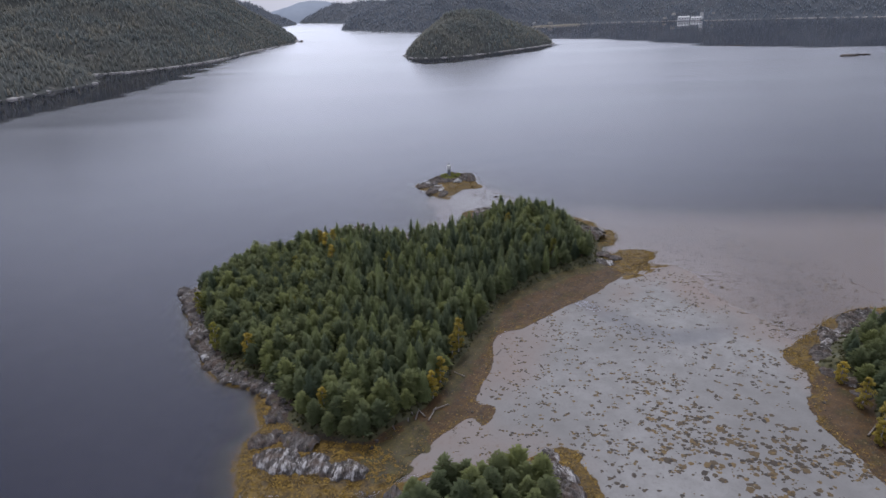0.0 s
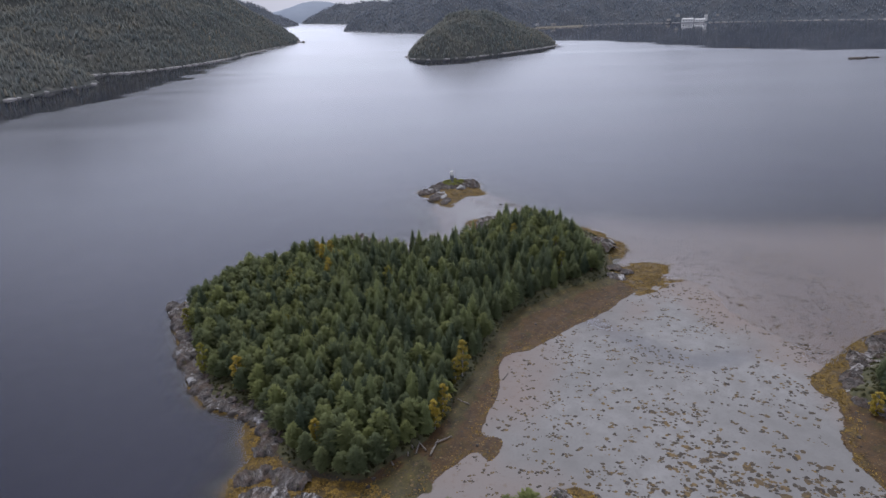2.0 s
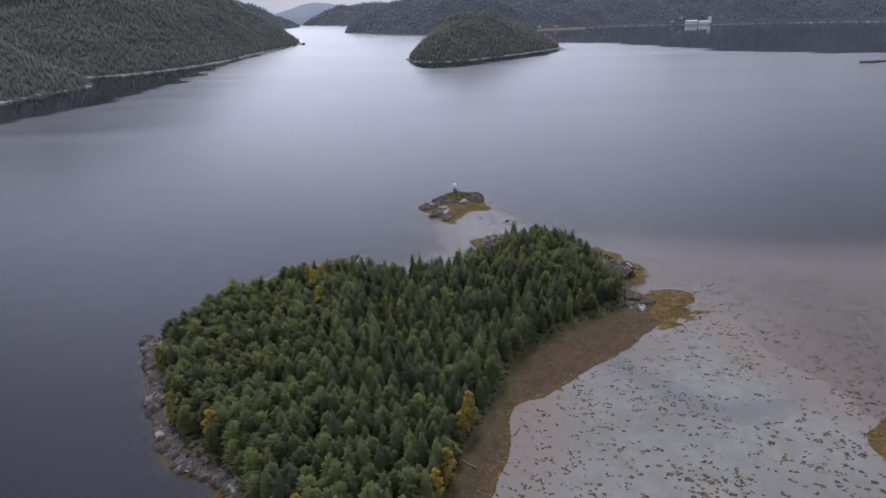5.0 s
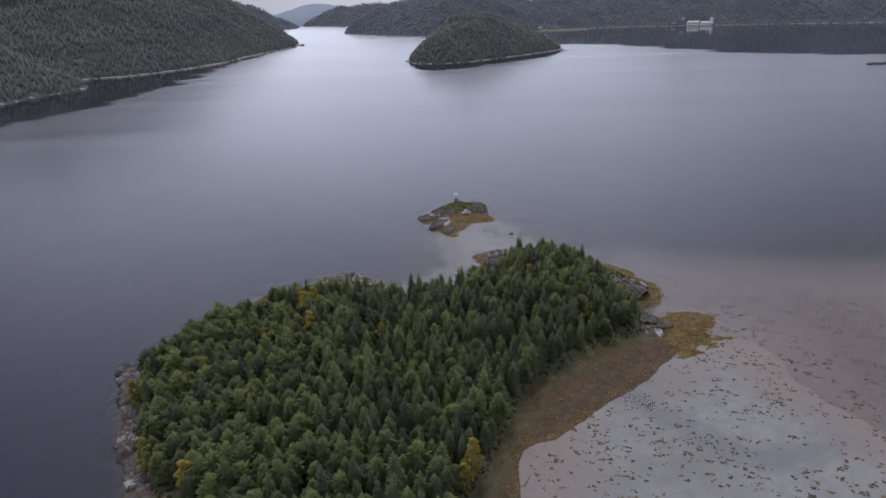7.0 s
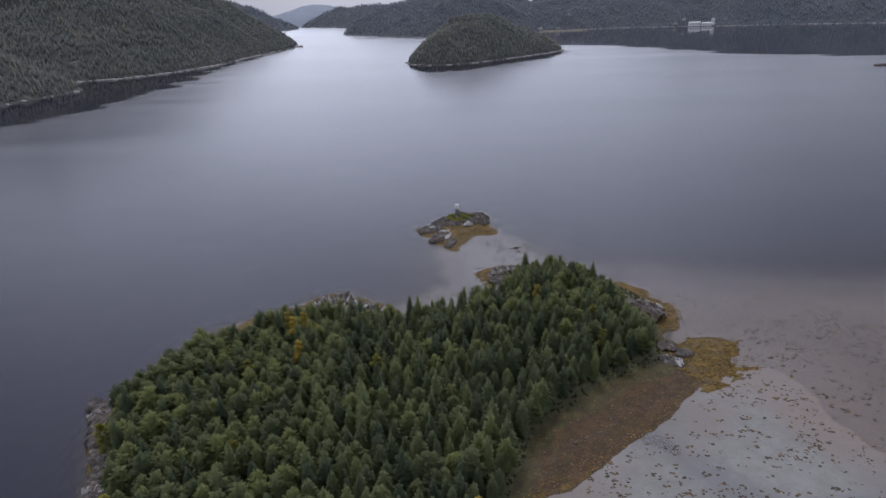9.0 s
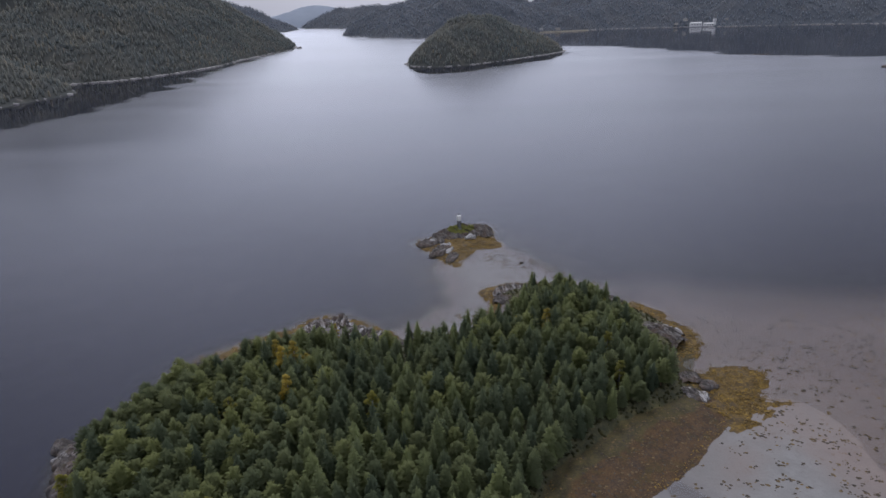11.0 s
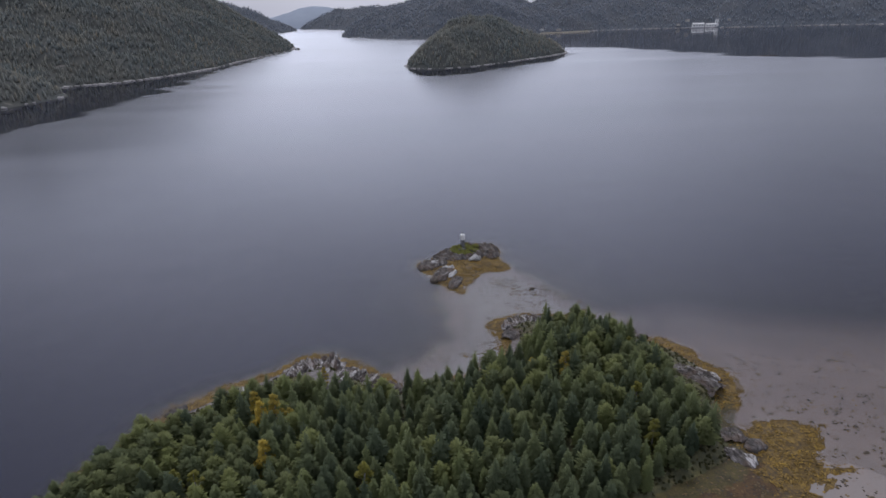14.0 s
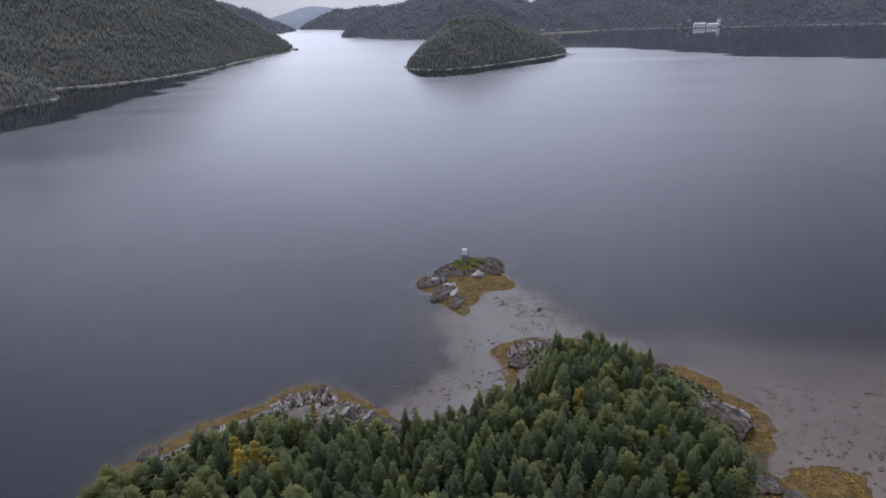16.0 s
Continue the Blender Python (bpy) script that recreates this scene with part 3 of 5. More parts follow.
def conifer_crown(height, radius, seed, count=730, low=0.05, power=1.7, rise=0.0, jag=1.0):
    """A full crown, pointed or domed by its power: tiers of boughs clothed in sprays round a dense heart."""
    rng = np.random.default_rng(seed)
    u = 1 - np.sqrt(rng.random(count) * 0.985)
    u = u * (0.98 - low) + low
    a = rng.random(count) * 6.283
    lobes = 1 + jag * (0.16 * np.sin(a * 3 + u * 5 + rng.random() * 6) + 0.12 * np.sin(a * 5 + u * 9 + rng.random() * 6))
    tier = 1 + 0.16 * jag * np.sin(u * height * 4.6 + 2.0 * np.sin(a + seed))
    full = radius * (1 - u ** power) ** 0.85 * np.minimum(1.0, 0.6 + (u - low) * 2.8) * lobes * tier + 0.12
    r = full * (0.55 + 0.5 * rng.random(count) ** 0.7)
    root = np.stack([np.cos(a) * r * 0.72, np.sin(a) * r * 0.72, height * u], -1)
    b = a + (rng.random(count) - 0.5) * 1.3
    lift = rise + 0.55 * u - 0.22 + 0.3 * (rng.random(count) - 0.5)
    way = np.stack([np.cos(b), np.sin(b), lift], -1)
    v1, f1 = sprays(root, way, 0.30 + full * 0.36 * (0.6 + 0.8 * rng.random(count)), 0.11 + 0.12 * rng.random(count) + full * 0.035, rng)
    own = spray_normals(v1, 4)
    axis = np.stack([0 * v1[:, 0], 0 * v1[:, 0], v1[:, 2] - np.hypot(v1[:, 0], v1[:, 1]) * 0.75 - 0.25], -1)
    zs = low + (1.0 - low) * np.array([0.06, 0.28, 0.5, 0.7, 0.86, 0.99])
    rs = radius * (1 - zs ** power) ** 0.85 * 0.58 * np.minimum(1.0, 0.6 + (zs - low) * 2.8)
    k = np.arange(7) * 6.283 / 7
    v2 = np.stack([np.stack([np.cos(k) * (q + 0.02), np.sin(k) * (q + 0.02), np.full(7, z * height)], -1) for z, q in zip(zs, rs)]).reshape(-1, 3)
    f2 = [(i * 7 + p, i * 7 + (p + 1) % 7, (i + 1) * 7 + (p + 1) % 7) for i in range(5) for p in range(7)] + [(i * 7 + p, (i + 1) * 7 + (p + 1) % 7, (i + 1) * 7 + p) for i in range(5) for p in range(7)]
    n2 = v2 * [1, 1, 0] + [0, 0, 0.5]
    v = np.concatenate([v1, v2])
    n = np.concatenate([outward(v1, axis, own, 0.6), n2 / np.linalg.norm(n2, axis=1, keepdims=True)])
    return v, np.concatenate([f1, np.array(f2) + len(v1)]), n


def clump_crown(height, radius, low, seed, lobes, leaf, count):
    """A crown of leafy lobes, uneven, with gaps between them."""
    rng = np.random.default_rng(seed)
    cs, rs = [], []
    for i in range(lobes):
        u = (i + rng.random()) / lobes
        a = i * 2.4 + rng.random()
        prof = math.sin(math.pi * min(0.93, 0.20 + 0.74 * u)) ** 0.6
        r = radius * prof * (0.35 + 0.5 * rng.random()) * (0.3 if u > 0.92 else 1)
        cs.append((math.cos(a) * r, math.sin(a) * r, height * (low + (0.93 - low) * u)))
        rs.append(radius * (0.30 + 0.20 * rng.random()) * (0.7 + 0.3 * prof))
    cs, rs = np.array(cs), np.array(rs)
    which = rng.integers(0, lobes, count)
    d = rng.normal(size=(count, 3))
    d /= np.linalg.norm(d, axis=1, keepdims=True)
    d[:, 2] = np.where(d[:, 2] < -0.35, -d[:, 2], d[:, 2]) * 0.8
    p = cs[which] + d * (rs[which] * (0.55 + 0.5 * rng.random(count)))[:, None]
    v, f = tufts(p, leaf * (0.6 + 0.8 * rng.random(count)), rng, 0.9)
    heart = np.array([0, 0, height * (low + 0.25 * (1 - low))])
    lobe = np.repeat(cs[which] - [0, 0, 0.3], 4, 0)
    n = outward(v, lobe, spray_normals(v, 4), 0.75) * 0.55 + outward(v, heart, 0 * v, 1.0) * 0.45
    return (v, f, n / np.linalg.norm(n, axis=1, keepdims=True)), cs


def limbs(height, cs, r0, rng):
    """A tapering trunk with limbs that reach for the lobes of the crown."""
    v, f = stem(height * 0.9, r0, r0 * 0.25, 6, r0 * 1.2)
    vs, fs, n = [v], [f], len(v)
    for c in cs[::2]:
        z0 = c[2] * 0.72
        a, b = np.array([0, 0, z0]), c
        side = np.cross(b - a, (0, 0, 1.0))
        side = side / (np.linalg.norm(side) + 1e-6)
        up = np.cross(side, (b - a) / np.linalg.norm(b - a))
        ring = []
        for pnt, r in ((a, r0 * 0.35), (b, r0 * 0.1)):
            ring += [pnt + side * r, pnt + up * r, pnt - side * r, pnt - up * r]
        vs.append(np.array(ring))
        fs.append(np.array([(s, (s + 1) % 4, (s + 1) % 4 + 4, s + 4) for s in range(4)]) + n)
        n += 8
    return np.concatenate(vs), np.concatenate(fs)


def make_spruce(seed, height, radius):
    v, f = stem(height * 0.96, 0.17 + height * 0.004, 0.03)
    return height, mesh_from("trunk", v, f, M_BARK), conifer_crown(height, radius, seed)


SPRUCES = [make_spruce(100 + i, h, r) for i, (h, r) in enumerate(((11.2, 1.95), (10.4, 1.85), (11.8, 2.05), (9.8, 1.9), (11.2, 1.6), (8.9, 1.85)))]
SPRUCES = [(h, t, mesh_from("crown", v, f, M_SPRUCE, True, n), v, f, n) for h, t, (v, f, n) in SPRUCES]


def make_broad(seed, height, radius, low, lobes, leaf, count, leafmat, barkmat):
    (v, f, n), cs = clump_crown(height, radius, low, seed, lobes, leaf, count)
    tv, tf = limbs(height, cs, 0.13 + height * 0.007, np.random.default_rng(seed))
    return height, mesh_from("trunk", tv, tf, barkmat), mesh_from("crown", v, f, leafmat, True, n), v, f, n


def make_pine(seed, height, radius):
    rng = np.random.default_rng(seed)
    v, f, n = conifer_crown(height, radius, seed, 780, 0.16, 2.6, 0.45, 1.5)
    a, z = np.arange(12) * 2.4, np.linspace(0.3, 0.85, 12)
    ends = np.stack([np.cos(a) * radius * 0.6, np.sin(a) * radius * 0.6, z * height], -1)
    tv, tf = limbs(height, ends, 0.13 + height * 0.007, rng)
    return height, mesh_from("trunk", tv, tf, M_PINEBARK), mesh_from("crown", v, f, M_PINE, True, n), v, f, n


PINES = [make_pine(200 + i, h, r) for i, (h, r) in enumerate(((9.2, 2.2), (8.6, 2.15), (9.8, 2.3), (8.2, 2.05), (7.4, 2.0)))]
BIRCHES = [make_broad(300 + i, h, r, 0.06, 20, 0.26, 1300, M_BIRCH, M_BIRCHBARK) for i, (h, r) in enumerate(((9.5, 1.9), (8.0, 1.7), (10.5, 2.1)))]
ASPENS = [make_broad(320 + i, h, r, 0.06, 20, 0.26, 1300, M_ASPEN, M_BIRCHBARK) for i, (h, r) in enumerate(((10.5, 2.0), (9.0, 1.8)))]


def plant(name, kind, x, y, scale, label, category, group):
    h, trunk, crown = kind[:3]
    tree = new(name)
    tree.matrix_basis = Matrix.Translation((x, y, ground_at(x, y) - 0.15)) @ pose(0, 0, 0, random.uniform(-2, 2), random.uniform(-2, 2), random.uniform(0, 360)) @ Matrix.Diagonal((scale[0], scale[0], scale[1], 1))
    part_mesh("trunk", trunk, tree)
    part_mesh("crown", crown, tree)
    return tagged(tree, label, category, group)


def scatter(line, gap, margin, seed, limit=4000):
    """Places in a closed line, no two closer than the gap."""
    rng = np.random.default_rng(seed)
    lo, hi = line.min(0), line.max(0)
    cand = lo + (hi - lo) * rng.random((limit * 4, 2))
    cand = cand[inside(cand[:, 0], cand[:, 1], line, 5) > margin]
    cells, kept = {}, []
    for px, py in cand:
        c = (int(px // gap), int(py // gap))
        if all((px - qx) ** 2 + (py - qy) ** 2 > gap * gap for i in (-1, 0, 1) for j in (-1, 0, 1) for qx, qy in cells.get((c[0] + i, c[1] + j), ())):
            cells.setdefault(c, []).append((px, py))
            kept.append((px, py))
    return np.array(kept)


FOREST = rounded([(-89.5, 207), (-86, 196.5), (-80, 183), (-72, 169), (-63.5, 158.5), (-54, 151), (-46, 143), (-42, 135), (-36, 126.5), (-22, 120.5), (-13, 127), (-6, 134), (-2, 142),
                  (2, 154), (8, 166), (15, 183), (23, 198), (43, 215), (59.5, 225.5), (60.5, 236), (58.5, 249), (58, 261), (54, 272), (48, 284), (36, 288), (29, 285), (24, 275), (16, 264),
                  (2, 255), (-10, 249), (-24, 249), (-32, 249), (-40, 252), (-52, 252), (-61, 244), (-70, 238.5), (-78, 231), (-83, 223.5), (-86.5, 215)])
GOLDEN_SPOTS = [(-46.8, 233), (-49.8, 239), (-44.2, 235.2), (2.4, 156.6), (4.2, 160), (-3.5, 138), (-31.7, 131), (-57.5, 156.3), (21.7, 257.4), (-36.3, 257.5), (30.1, 252.4), (-40.6, 235.5), (-1.5, 143), (-42.4, 219)]
LIME_SPOTS = [(-54.5, 211), (-49.3, 180.6), (45, 239.6), (44.9, 226), (-70.5, 165.5), (-20, 212), (-84, 190), (40, 262), (-60, 214), (52, 268)]


def join_trees(name, trees, mat, label):
    """The crowns of the inner wood, joined, each with a tone of its own."""
    vs, fs, ns, tones, n = [], [], [], [], 0
    for kind, x, y, s in trees:
        v, f, m = kind[3:6]
        a = random.uniform(0, 6.283)
        wide = s * random.uniform(0.78, 1.08)
        c, sn = math.cos(a) * wide, math.sin(a) * wide
        z = ground_at(x, y)
        vs.append(np.stack([v[:, 0] * c - v[:, 1] * sn + x, v[:, 0] * sn + v[:, 1] * c + y, v[:, 2] * s + z], -1))
        ca, sa = math.cos(a), math.sin(a)
        ns.append(np.stack([m[:, 0] * ca - m[:, 1] * sa, m[:, 0] * sa + m[:, 1] * ca, m[:, 2]], -1))
        fs.append(f + n)
        tones.append(np.full(len(v), random.random()))
        n += len(v)
    me = mesh_from(name, np.concatenate(vs), np.concatenate(fs), mat, True, np.concatenate(ns))
    give(me, "tone", np.concatenate(tones))
    tagged(new(name, me), label, "forest", "", "stuff")


def plant_forest():
    spots = scatter(FOREST, 2.85, 0.0, 11, 8000)
    taken = np.array(GOLDEN_SPOTS + LIME_SPOTS)
    spruce, pine = [], []
    for x, y in spots:
        if np.min(np.hypot(taken[:, 0] - x, taken[:, 1] - y)) < 2.2:
            continue
        west = float(np.clip((-22 - x - 0.12 * (y - 200)) / 36, 0, 1))
        south = float(np.clip((150 - y) / 22, 0, 1)) * 0.85
        (pine if random.random() < max(west * 0.9, south, 0.45 if x > 8 and y > 238 else 0.15) else spruce).append((x, y))
    spruce.sort(key=lambda p: p[1])
    rest = []
    near = 0
    for i, (x, y) in enumerate(spruce):
        s = random.uniform(0.76, 1.14)
        kind = SPRUCES[random.randrange(6)]
        edge = inside(np.array([x]), np.array([y]), FOREST, 30)[0]
        s *= 0.92 + 0.08 * min(1.0, edge / 6)
        if edge < 12 and near < 225:
            near += 1
            plant("spruce_tree", kind, x, y, (s * random.uniform(0.78, 1.08), s), "tall dark green spruce standing in the island forest", "spruce tree", "trees on the wooded island")
        else:
            rest.append((kind, x, y, s))
    join_trees("spruce_forest", rest, M_SPRUCE, "dense dark green spruces filling the island")
    inner, count = [], 0
    for x, y in pine:
        edge = inside(np.array([x]), np.array([y]), FOREST, 30)[0]
        s = random.uniform(0.85, 1.15) * (0.90 + 0.10 * min(1.0, edge / 12))
        kind = PINES[random.randrange(5)]
        if edge < 16 and count < 270:
            count += 1
            plant("pine_tree", kind, x, y, (s * random.uniform(0.92, 1.15), s), "round-crowned olive green pine in the island forest", "pine tree", "trees on the wooded island")
        else:
            inner.append((kind, x, y, s))
    join_trees("pine_forest", inner, M_PINE, "round olive green pines inside the island wood")
    for spots, kinds, label, name in ((GOLDEN_SPOTS, BIRCHES, "slender birch in golden autumn leaf", "birch_tree"), (LIME_SPOTS, ASPENS, "yellow-green broadleaf tree among the conifers", "aspen_tree")):
        for x, y in spots:
            s = random.uniform(0.9, 1.1) * (0.6 if y > 255 else 1.0)
            plant(name, kinds[random.randrange(len(kinds))], x, y, (s, s * 1.05), label, name.replace("_", " "), "autumn trees")


plant_forest()


def plant_side_islands():
    front = rounded([(-10, 90), (-9, 100), (-2, 105), (8, 107), (17, 108), (22, 104), (22, 94), (0, 88)])
    for x, y in scatter(front, 3.7, 0.0, 31):
        s = random.uniform(0.75, 1.0)
        plant("pine_tree", PINES[random.randrange(5)], x, y, (s * 1.1, s), "bushy green pine on the small front islet", "pine tree", "trees on the front islet")
    east = rounded([(150, 163), (140, 163), (128, 159), (115, 150), (111, 141), (110, 129), (106, 118), (106, 100), (118, 88), (140, 88), (150, 130)])
    for x, y in scatter(east, 3.8, 0.0, 33):
        s = random.uniform(0.65, 0.95)
        spruce = random.random() < 0.6
        plant("spruce_tree" if spruce else "pine_tree", (SPRUCES if spruce else PINES)[random.randrange(5)], x, y, (s, s), "dark conifer on the eastern islet", "conifer", "trees on the eastern islet")
    for x, y in ((105.5, 127), (100.8, 113.5), (107, 138), (104, 117), (106, 110)):
        plant("birch_tree", BIRCHES[random.randrange(3)], x, y, (1.0, 0.9), "golden birch at the edge of the eastern islet", "birch tree", "autumn trees")


plant_side_islands()

# ---- rocks ----
def sphere_arrays(level):
    bm = bmesh.new()
    bmesh.ops.create_icosphere(bm, subdivisions=level, radius=1.0)
    bm.verts.ensure_lookup_table()
    v, f = np.array([q.co[:] for q in bm.verts]), np.array([[w.index for w in q.verts] for q in bm.faces])
    bm.free()
    return v, f


BALL, BALL_SMALL, BALL_TINY = sphere_arrays(4), sphere_arrays(3), sphere_arrays(2)


def rock_mesh(size, seed, ball=BALL, mat=None, ribs=1.0):
    """A worn outcrop: a blocky mass split into leaning ribs by cracks along its strike, flat below."""
    v, f = ball
    rng = np.random.default_rng(seed)
    o = rng.random(3) * 50
    v = np.sign(v) * np.abs(v) ** 0.72
    w = v * size
    lump = fbm(w[:, 0] + o[0], w[:, 1] + w[:, 2] * 0.7 + o[1], max(size) * 0.8, 3, seed)
    rough = fbm(w[:, 0] * 1.3 + w[:, 2] + o[2], w[:, 1] - w[:, 2] * 0.8, max(size) * 0.22, 4, seed + 5)
    p = v * (1 + 0.34 * lump[:, None] + 0.16 * rough[:, None]) * size
    for _ in range(13):
        q = rng.normal(size=3) * [1, 1, 0.8]
        q /= np.linalg.norm(q)
        off = (0.55 + 0.36 * rng.random()) * float(np.linalg.norm(q * size))
        p -= q * np.maximum(p @ q - off, 0)[:, None] * 0.95
    width = max(0.4, min(size[0], size[1]) * 0.36)
    across = p[:, 0] + 0.35 * p[:, 2] + fbm(p[:, 1] + o[1], p[:, 0] * 0.3, width * 3, 2, seed + 2) * width * 0.6
    saw = (across / width + o[0]) % 1.0
    lift = lattice(np.floor(across / width + o[0]), np.zeros(len(p)), seed) - 0.6
    p[:, 2] += np.where(p[:, 2] > -0.1 * size[2], ribs * size[2] * (0.30 * (0.5 - saw) + 0.45 * lift), 0)
    p[:, 2] = np.where(p[:, 2] < -0.35 * size[2], -0.35 * size[2] + 0.1 * (p[:, 2] + 0.35 * size[2]), p[:, 2])
    return mesh_from("rock", p, f, mat or M_ROCK, True)


def rock(x, y, size, seed, turn=0.0, mat=None, sink=0.0, label="layered grey coastal rock at the waterline", name="rock_outcrop", ball=BALL, group="shore rocks"):
    ob = new(name, rock_mesh(np.array(size, float), seed, ball, mat))
    ob.matrix_basis = pose(x, y, ground_at(x, y) - sink, 0, 0, turn)
    return tagged(ob, label, "rock", group)


TOPS = {}


def ledge(x, y, length, width, height, turn, seed, pale=False, rib=1.3, label="ribbed grey rock ledge on the shore", base=None):
    """A bare rock ledge: a ridge of tilted ribs, worn round at the edge, that sinks into the ground all round."""
    length, width = length * 1.12, width * 1.12
    nx, ny = int(length / 0.31), int(width / 0.31)
    u, v = np.meshgrid(np.linspace(-1, 1, nx), np.linspace(-1, 1, ny))
    px, py = u * length / 2, v * width / 2
    o = seed * 7.31
    rim = 1 - np.hypot(u, v) + 0.5 * fbm(px + o, py - o, max(length, width) * 0.32, 4, seed)
    body = step(0.0, 0.42, rim) * (0.72 + 0.45 * fbm(px + o, py + o, max(length, width) * 0.4, 3, seed + 1))
    across = px + 0.45 * py + fbm(px - o, py, rib * 4, 3, seed + 2) * rib * 0.9
    cell = np.floor(across / rib)
    saw = across / rib - cell
    block = np.floor((py + fbm(px, py, rib * 3, 2, seed + 6) * rib) / (rib * 2.6) + lattice(cell, cell * 0, seed) * 3)
    ribs = 0.40 * (0.5 - saw) + 0.75 * (lattice(cell, block, seed + 3) - 0.5) - 0.5 * step(0.84, 1.0, saw)
    z = height * body * (1 + 0.75 * ribs) + 0.2 * fbm(px, py, 1.1, 4, seed + 4) * height
    z = np.where(rim > 0.02, z, -0.9 + 0.5 * rim)
    me = mesh_from("rock_ledge", np.stack([px, py, z], -1).reshape(-1, 3), grid_faces(nx, ny), M_WHITEROCK if pale else M_ROCK)
    ob = new("rock_ledge", me)
    ob.matrix_basis = pose(x, y, (ground_at(x, y) if base is None else base) - 0.1, 0, 0, turn)
    TOPS[label] = (ob.matrix_basis.inverted(), px[0], py[:, 0], z, ob.location.z)
    return tagged(ob, label, "rock", "shore rocks")


def ledge_top(label, x, y):
    """The height of a ledge at a place."""
    m, gx, gy, z, base = TOPS[label]
    p = m @ Vector((x, y, 0))
    i, j = np.clip(np.searchsorted(gx, p.x), 0, len(gx) - 1), np.clip(np.searchsorted(gy, p.y), 0, len(gy) - 1)
    return base + float(z[j, i])


def shore_rocks():
    seed = 1000
    # the front spit: pale ribbed slabs
    for x, y, sx, sy, sz, a, pale in ((-40.5, 115.2, 13, 9, 2.3, -12, 1), (-31.5, 112.8, 11, 7, 1.9, -10, 1), (-23, 111.2, 9, 6, 1.8, -8, 1), (-45, 123, 8, 6, 1.5, 20, 0), (-37, 122, 10, 6, 1.6, -25, 0), (-45, 133, 7, 5, 1.4, 40, 0)):
        seed += 1
        ledge(x, y, sx, sy, sz, a, seed, pale, 1.1, "pale ribbed rock ledge ringed by golden weed", 0.9)
    # the steep western shore
    line = np.array([(-98.5, 212), (-92, 197), (-85, 183.5), (-77, 168.5), (-70, 157.5), (-62, 150.5), (-53.5, 146), (-47.5, 139), (-44, 132)])
    seg = np.hypot(*np.diff(line, axis=0).T)
    ends = np.cumsum(seg)

    def along(s):
        k = int(np.searchsorted(ends, s))
        d = line[k + 1] - line[k]
        p = line[k] + d * (s - (ends[k] - seg[k])) / seg[k]
        return p, math.degrees(math.atan2(d[1], d[0])), np.array([-d[1], d[0]]) / seg[k]

    for i, s in enumerate(np.linspace(2, ends[-1] - 2, 30)):
        p, way, inward = along(s)
        q = p + inward * random.uniform(1.0, 2.6)
        ledge(q[0], q[1], random.uniform(5, 10), random.uniform(4, 7), random.uniform(0.7, 1.9), way + random.uniform(-55, 55), seed + i, i % 5 == 1, random.uniform(0.8, 1.4), "broken grey-brown ledge along the steep shore", random.uniform(0.4, 1.1))
    for i, s in enumerate(np.linspace(0.5, ends[-1] - 0.5, 90)):
        p, way, inward = along(s)
        q = p + inward * random.uniform(-0.6, 4.0)
        big = random.uniform(0.45, 1.25)
        rock(q[0], q[1], (big * 1.5, big, big * random.uniform(0.5, 0.9)), seed + 60 + i, random.uniform(20, 90), M_WHITEROCK if random.random() < 0.15 else None, 0.15, "broken grey-brown boulder along the steep shore", "boulder", BALL_SMALL)
    seed += 200
    # the northern shore
    for x, y, sx, sy, sz, a, pale in ((-44, 267.5, 11, 7, 2.4, 25, 1), (-37.5, 268.5, 8, 9, 2.7, -8, 1), (-30.5, 263, 9, 7, 1.8, -35, 1), (-25, 261.5, 8, 6, 1.7, -30, 1), (-18.5, 258, 8, 4.5, 1.2, -20, 0), (-62, 259, 6, 4, 1.0, 20, 1), (-76, 250, 6, 4, 1.0, 40, 0),
                                      (23, 293, 14, 8, 2.2, 12, 1), (30, 295.5, 14, 5, 1.4, 3, 0), (21, 286, 7, 7, 1.4, 60, 0), (66.8, 255.2, 7, 13, 1.5, 40, 0), (68.2, 256.6, 4.0, 11, 2.0, 41, 1), (67, 233, 7, 5, 0.9, 0, 0), (66, 225, 5, 8, 0.9, 20, 1), (71, 229, 5, 4, 0.6, 20, 0), (58, 283, 8, 6, 1.2, -40, 0)):
        seed += 1
        ledge(x, y, sx, sy, sz, a, seed, pale, 1.2, "striped grey rock ledge on the wooded shore", max(0.8, ground_at(x, y) - 0.2))
    # the front islet and the eastern islet
    for x, y, sx, sy, sz, a, pale in ((25, 108, 5.5, 10, 1.5, 20, 1), (26.5, 102, 5, 9, 1.5, 8, 0), (24, 114, 5, 5, 1.0, 35, 1), (21, 108, 5, 7, 1.3, 15, 0), (-12, 103, 5, 5, 0.9, 0, 0),
                                      (134, 170, 18, 9, 2.2, 18, 0), (121, 161, 15, 10, 2.3, 42, 1), (111, 151, 11, 8, 1.9, 52, 0), (147, 171, 16, 7, 1.9, -3, 1), (128, 162, 12, 8, 2.4, 30, 0), (108.5, 143, 6, 7, 1.4, 70, 0), (110.5, 138, 5, 7, 1.1, 80, 1), (110, 132, 4, 6, 0.9, 85, 0)):
        seed += 1
        ledge(x, y, sx, sy, sz, a, seed, pale, 1.1, "layered grey rock ledge beside the islet's trees", 0.8)
    # the beacon islet
    ledge(9.0, 357.5, 20, 16, 3.2, 20, 1501, False, 1.6, "broad dark rock knoll under the beacon", 0.5)
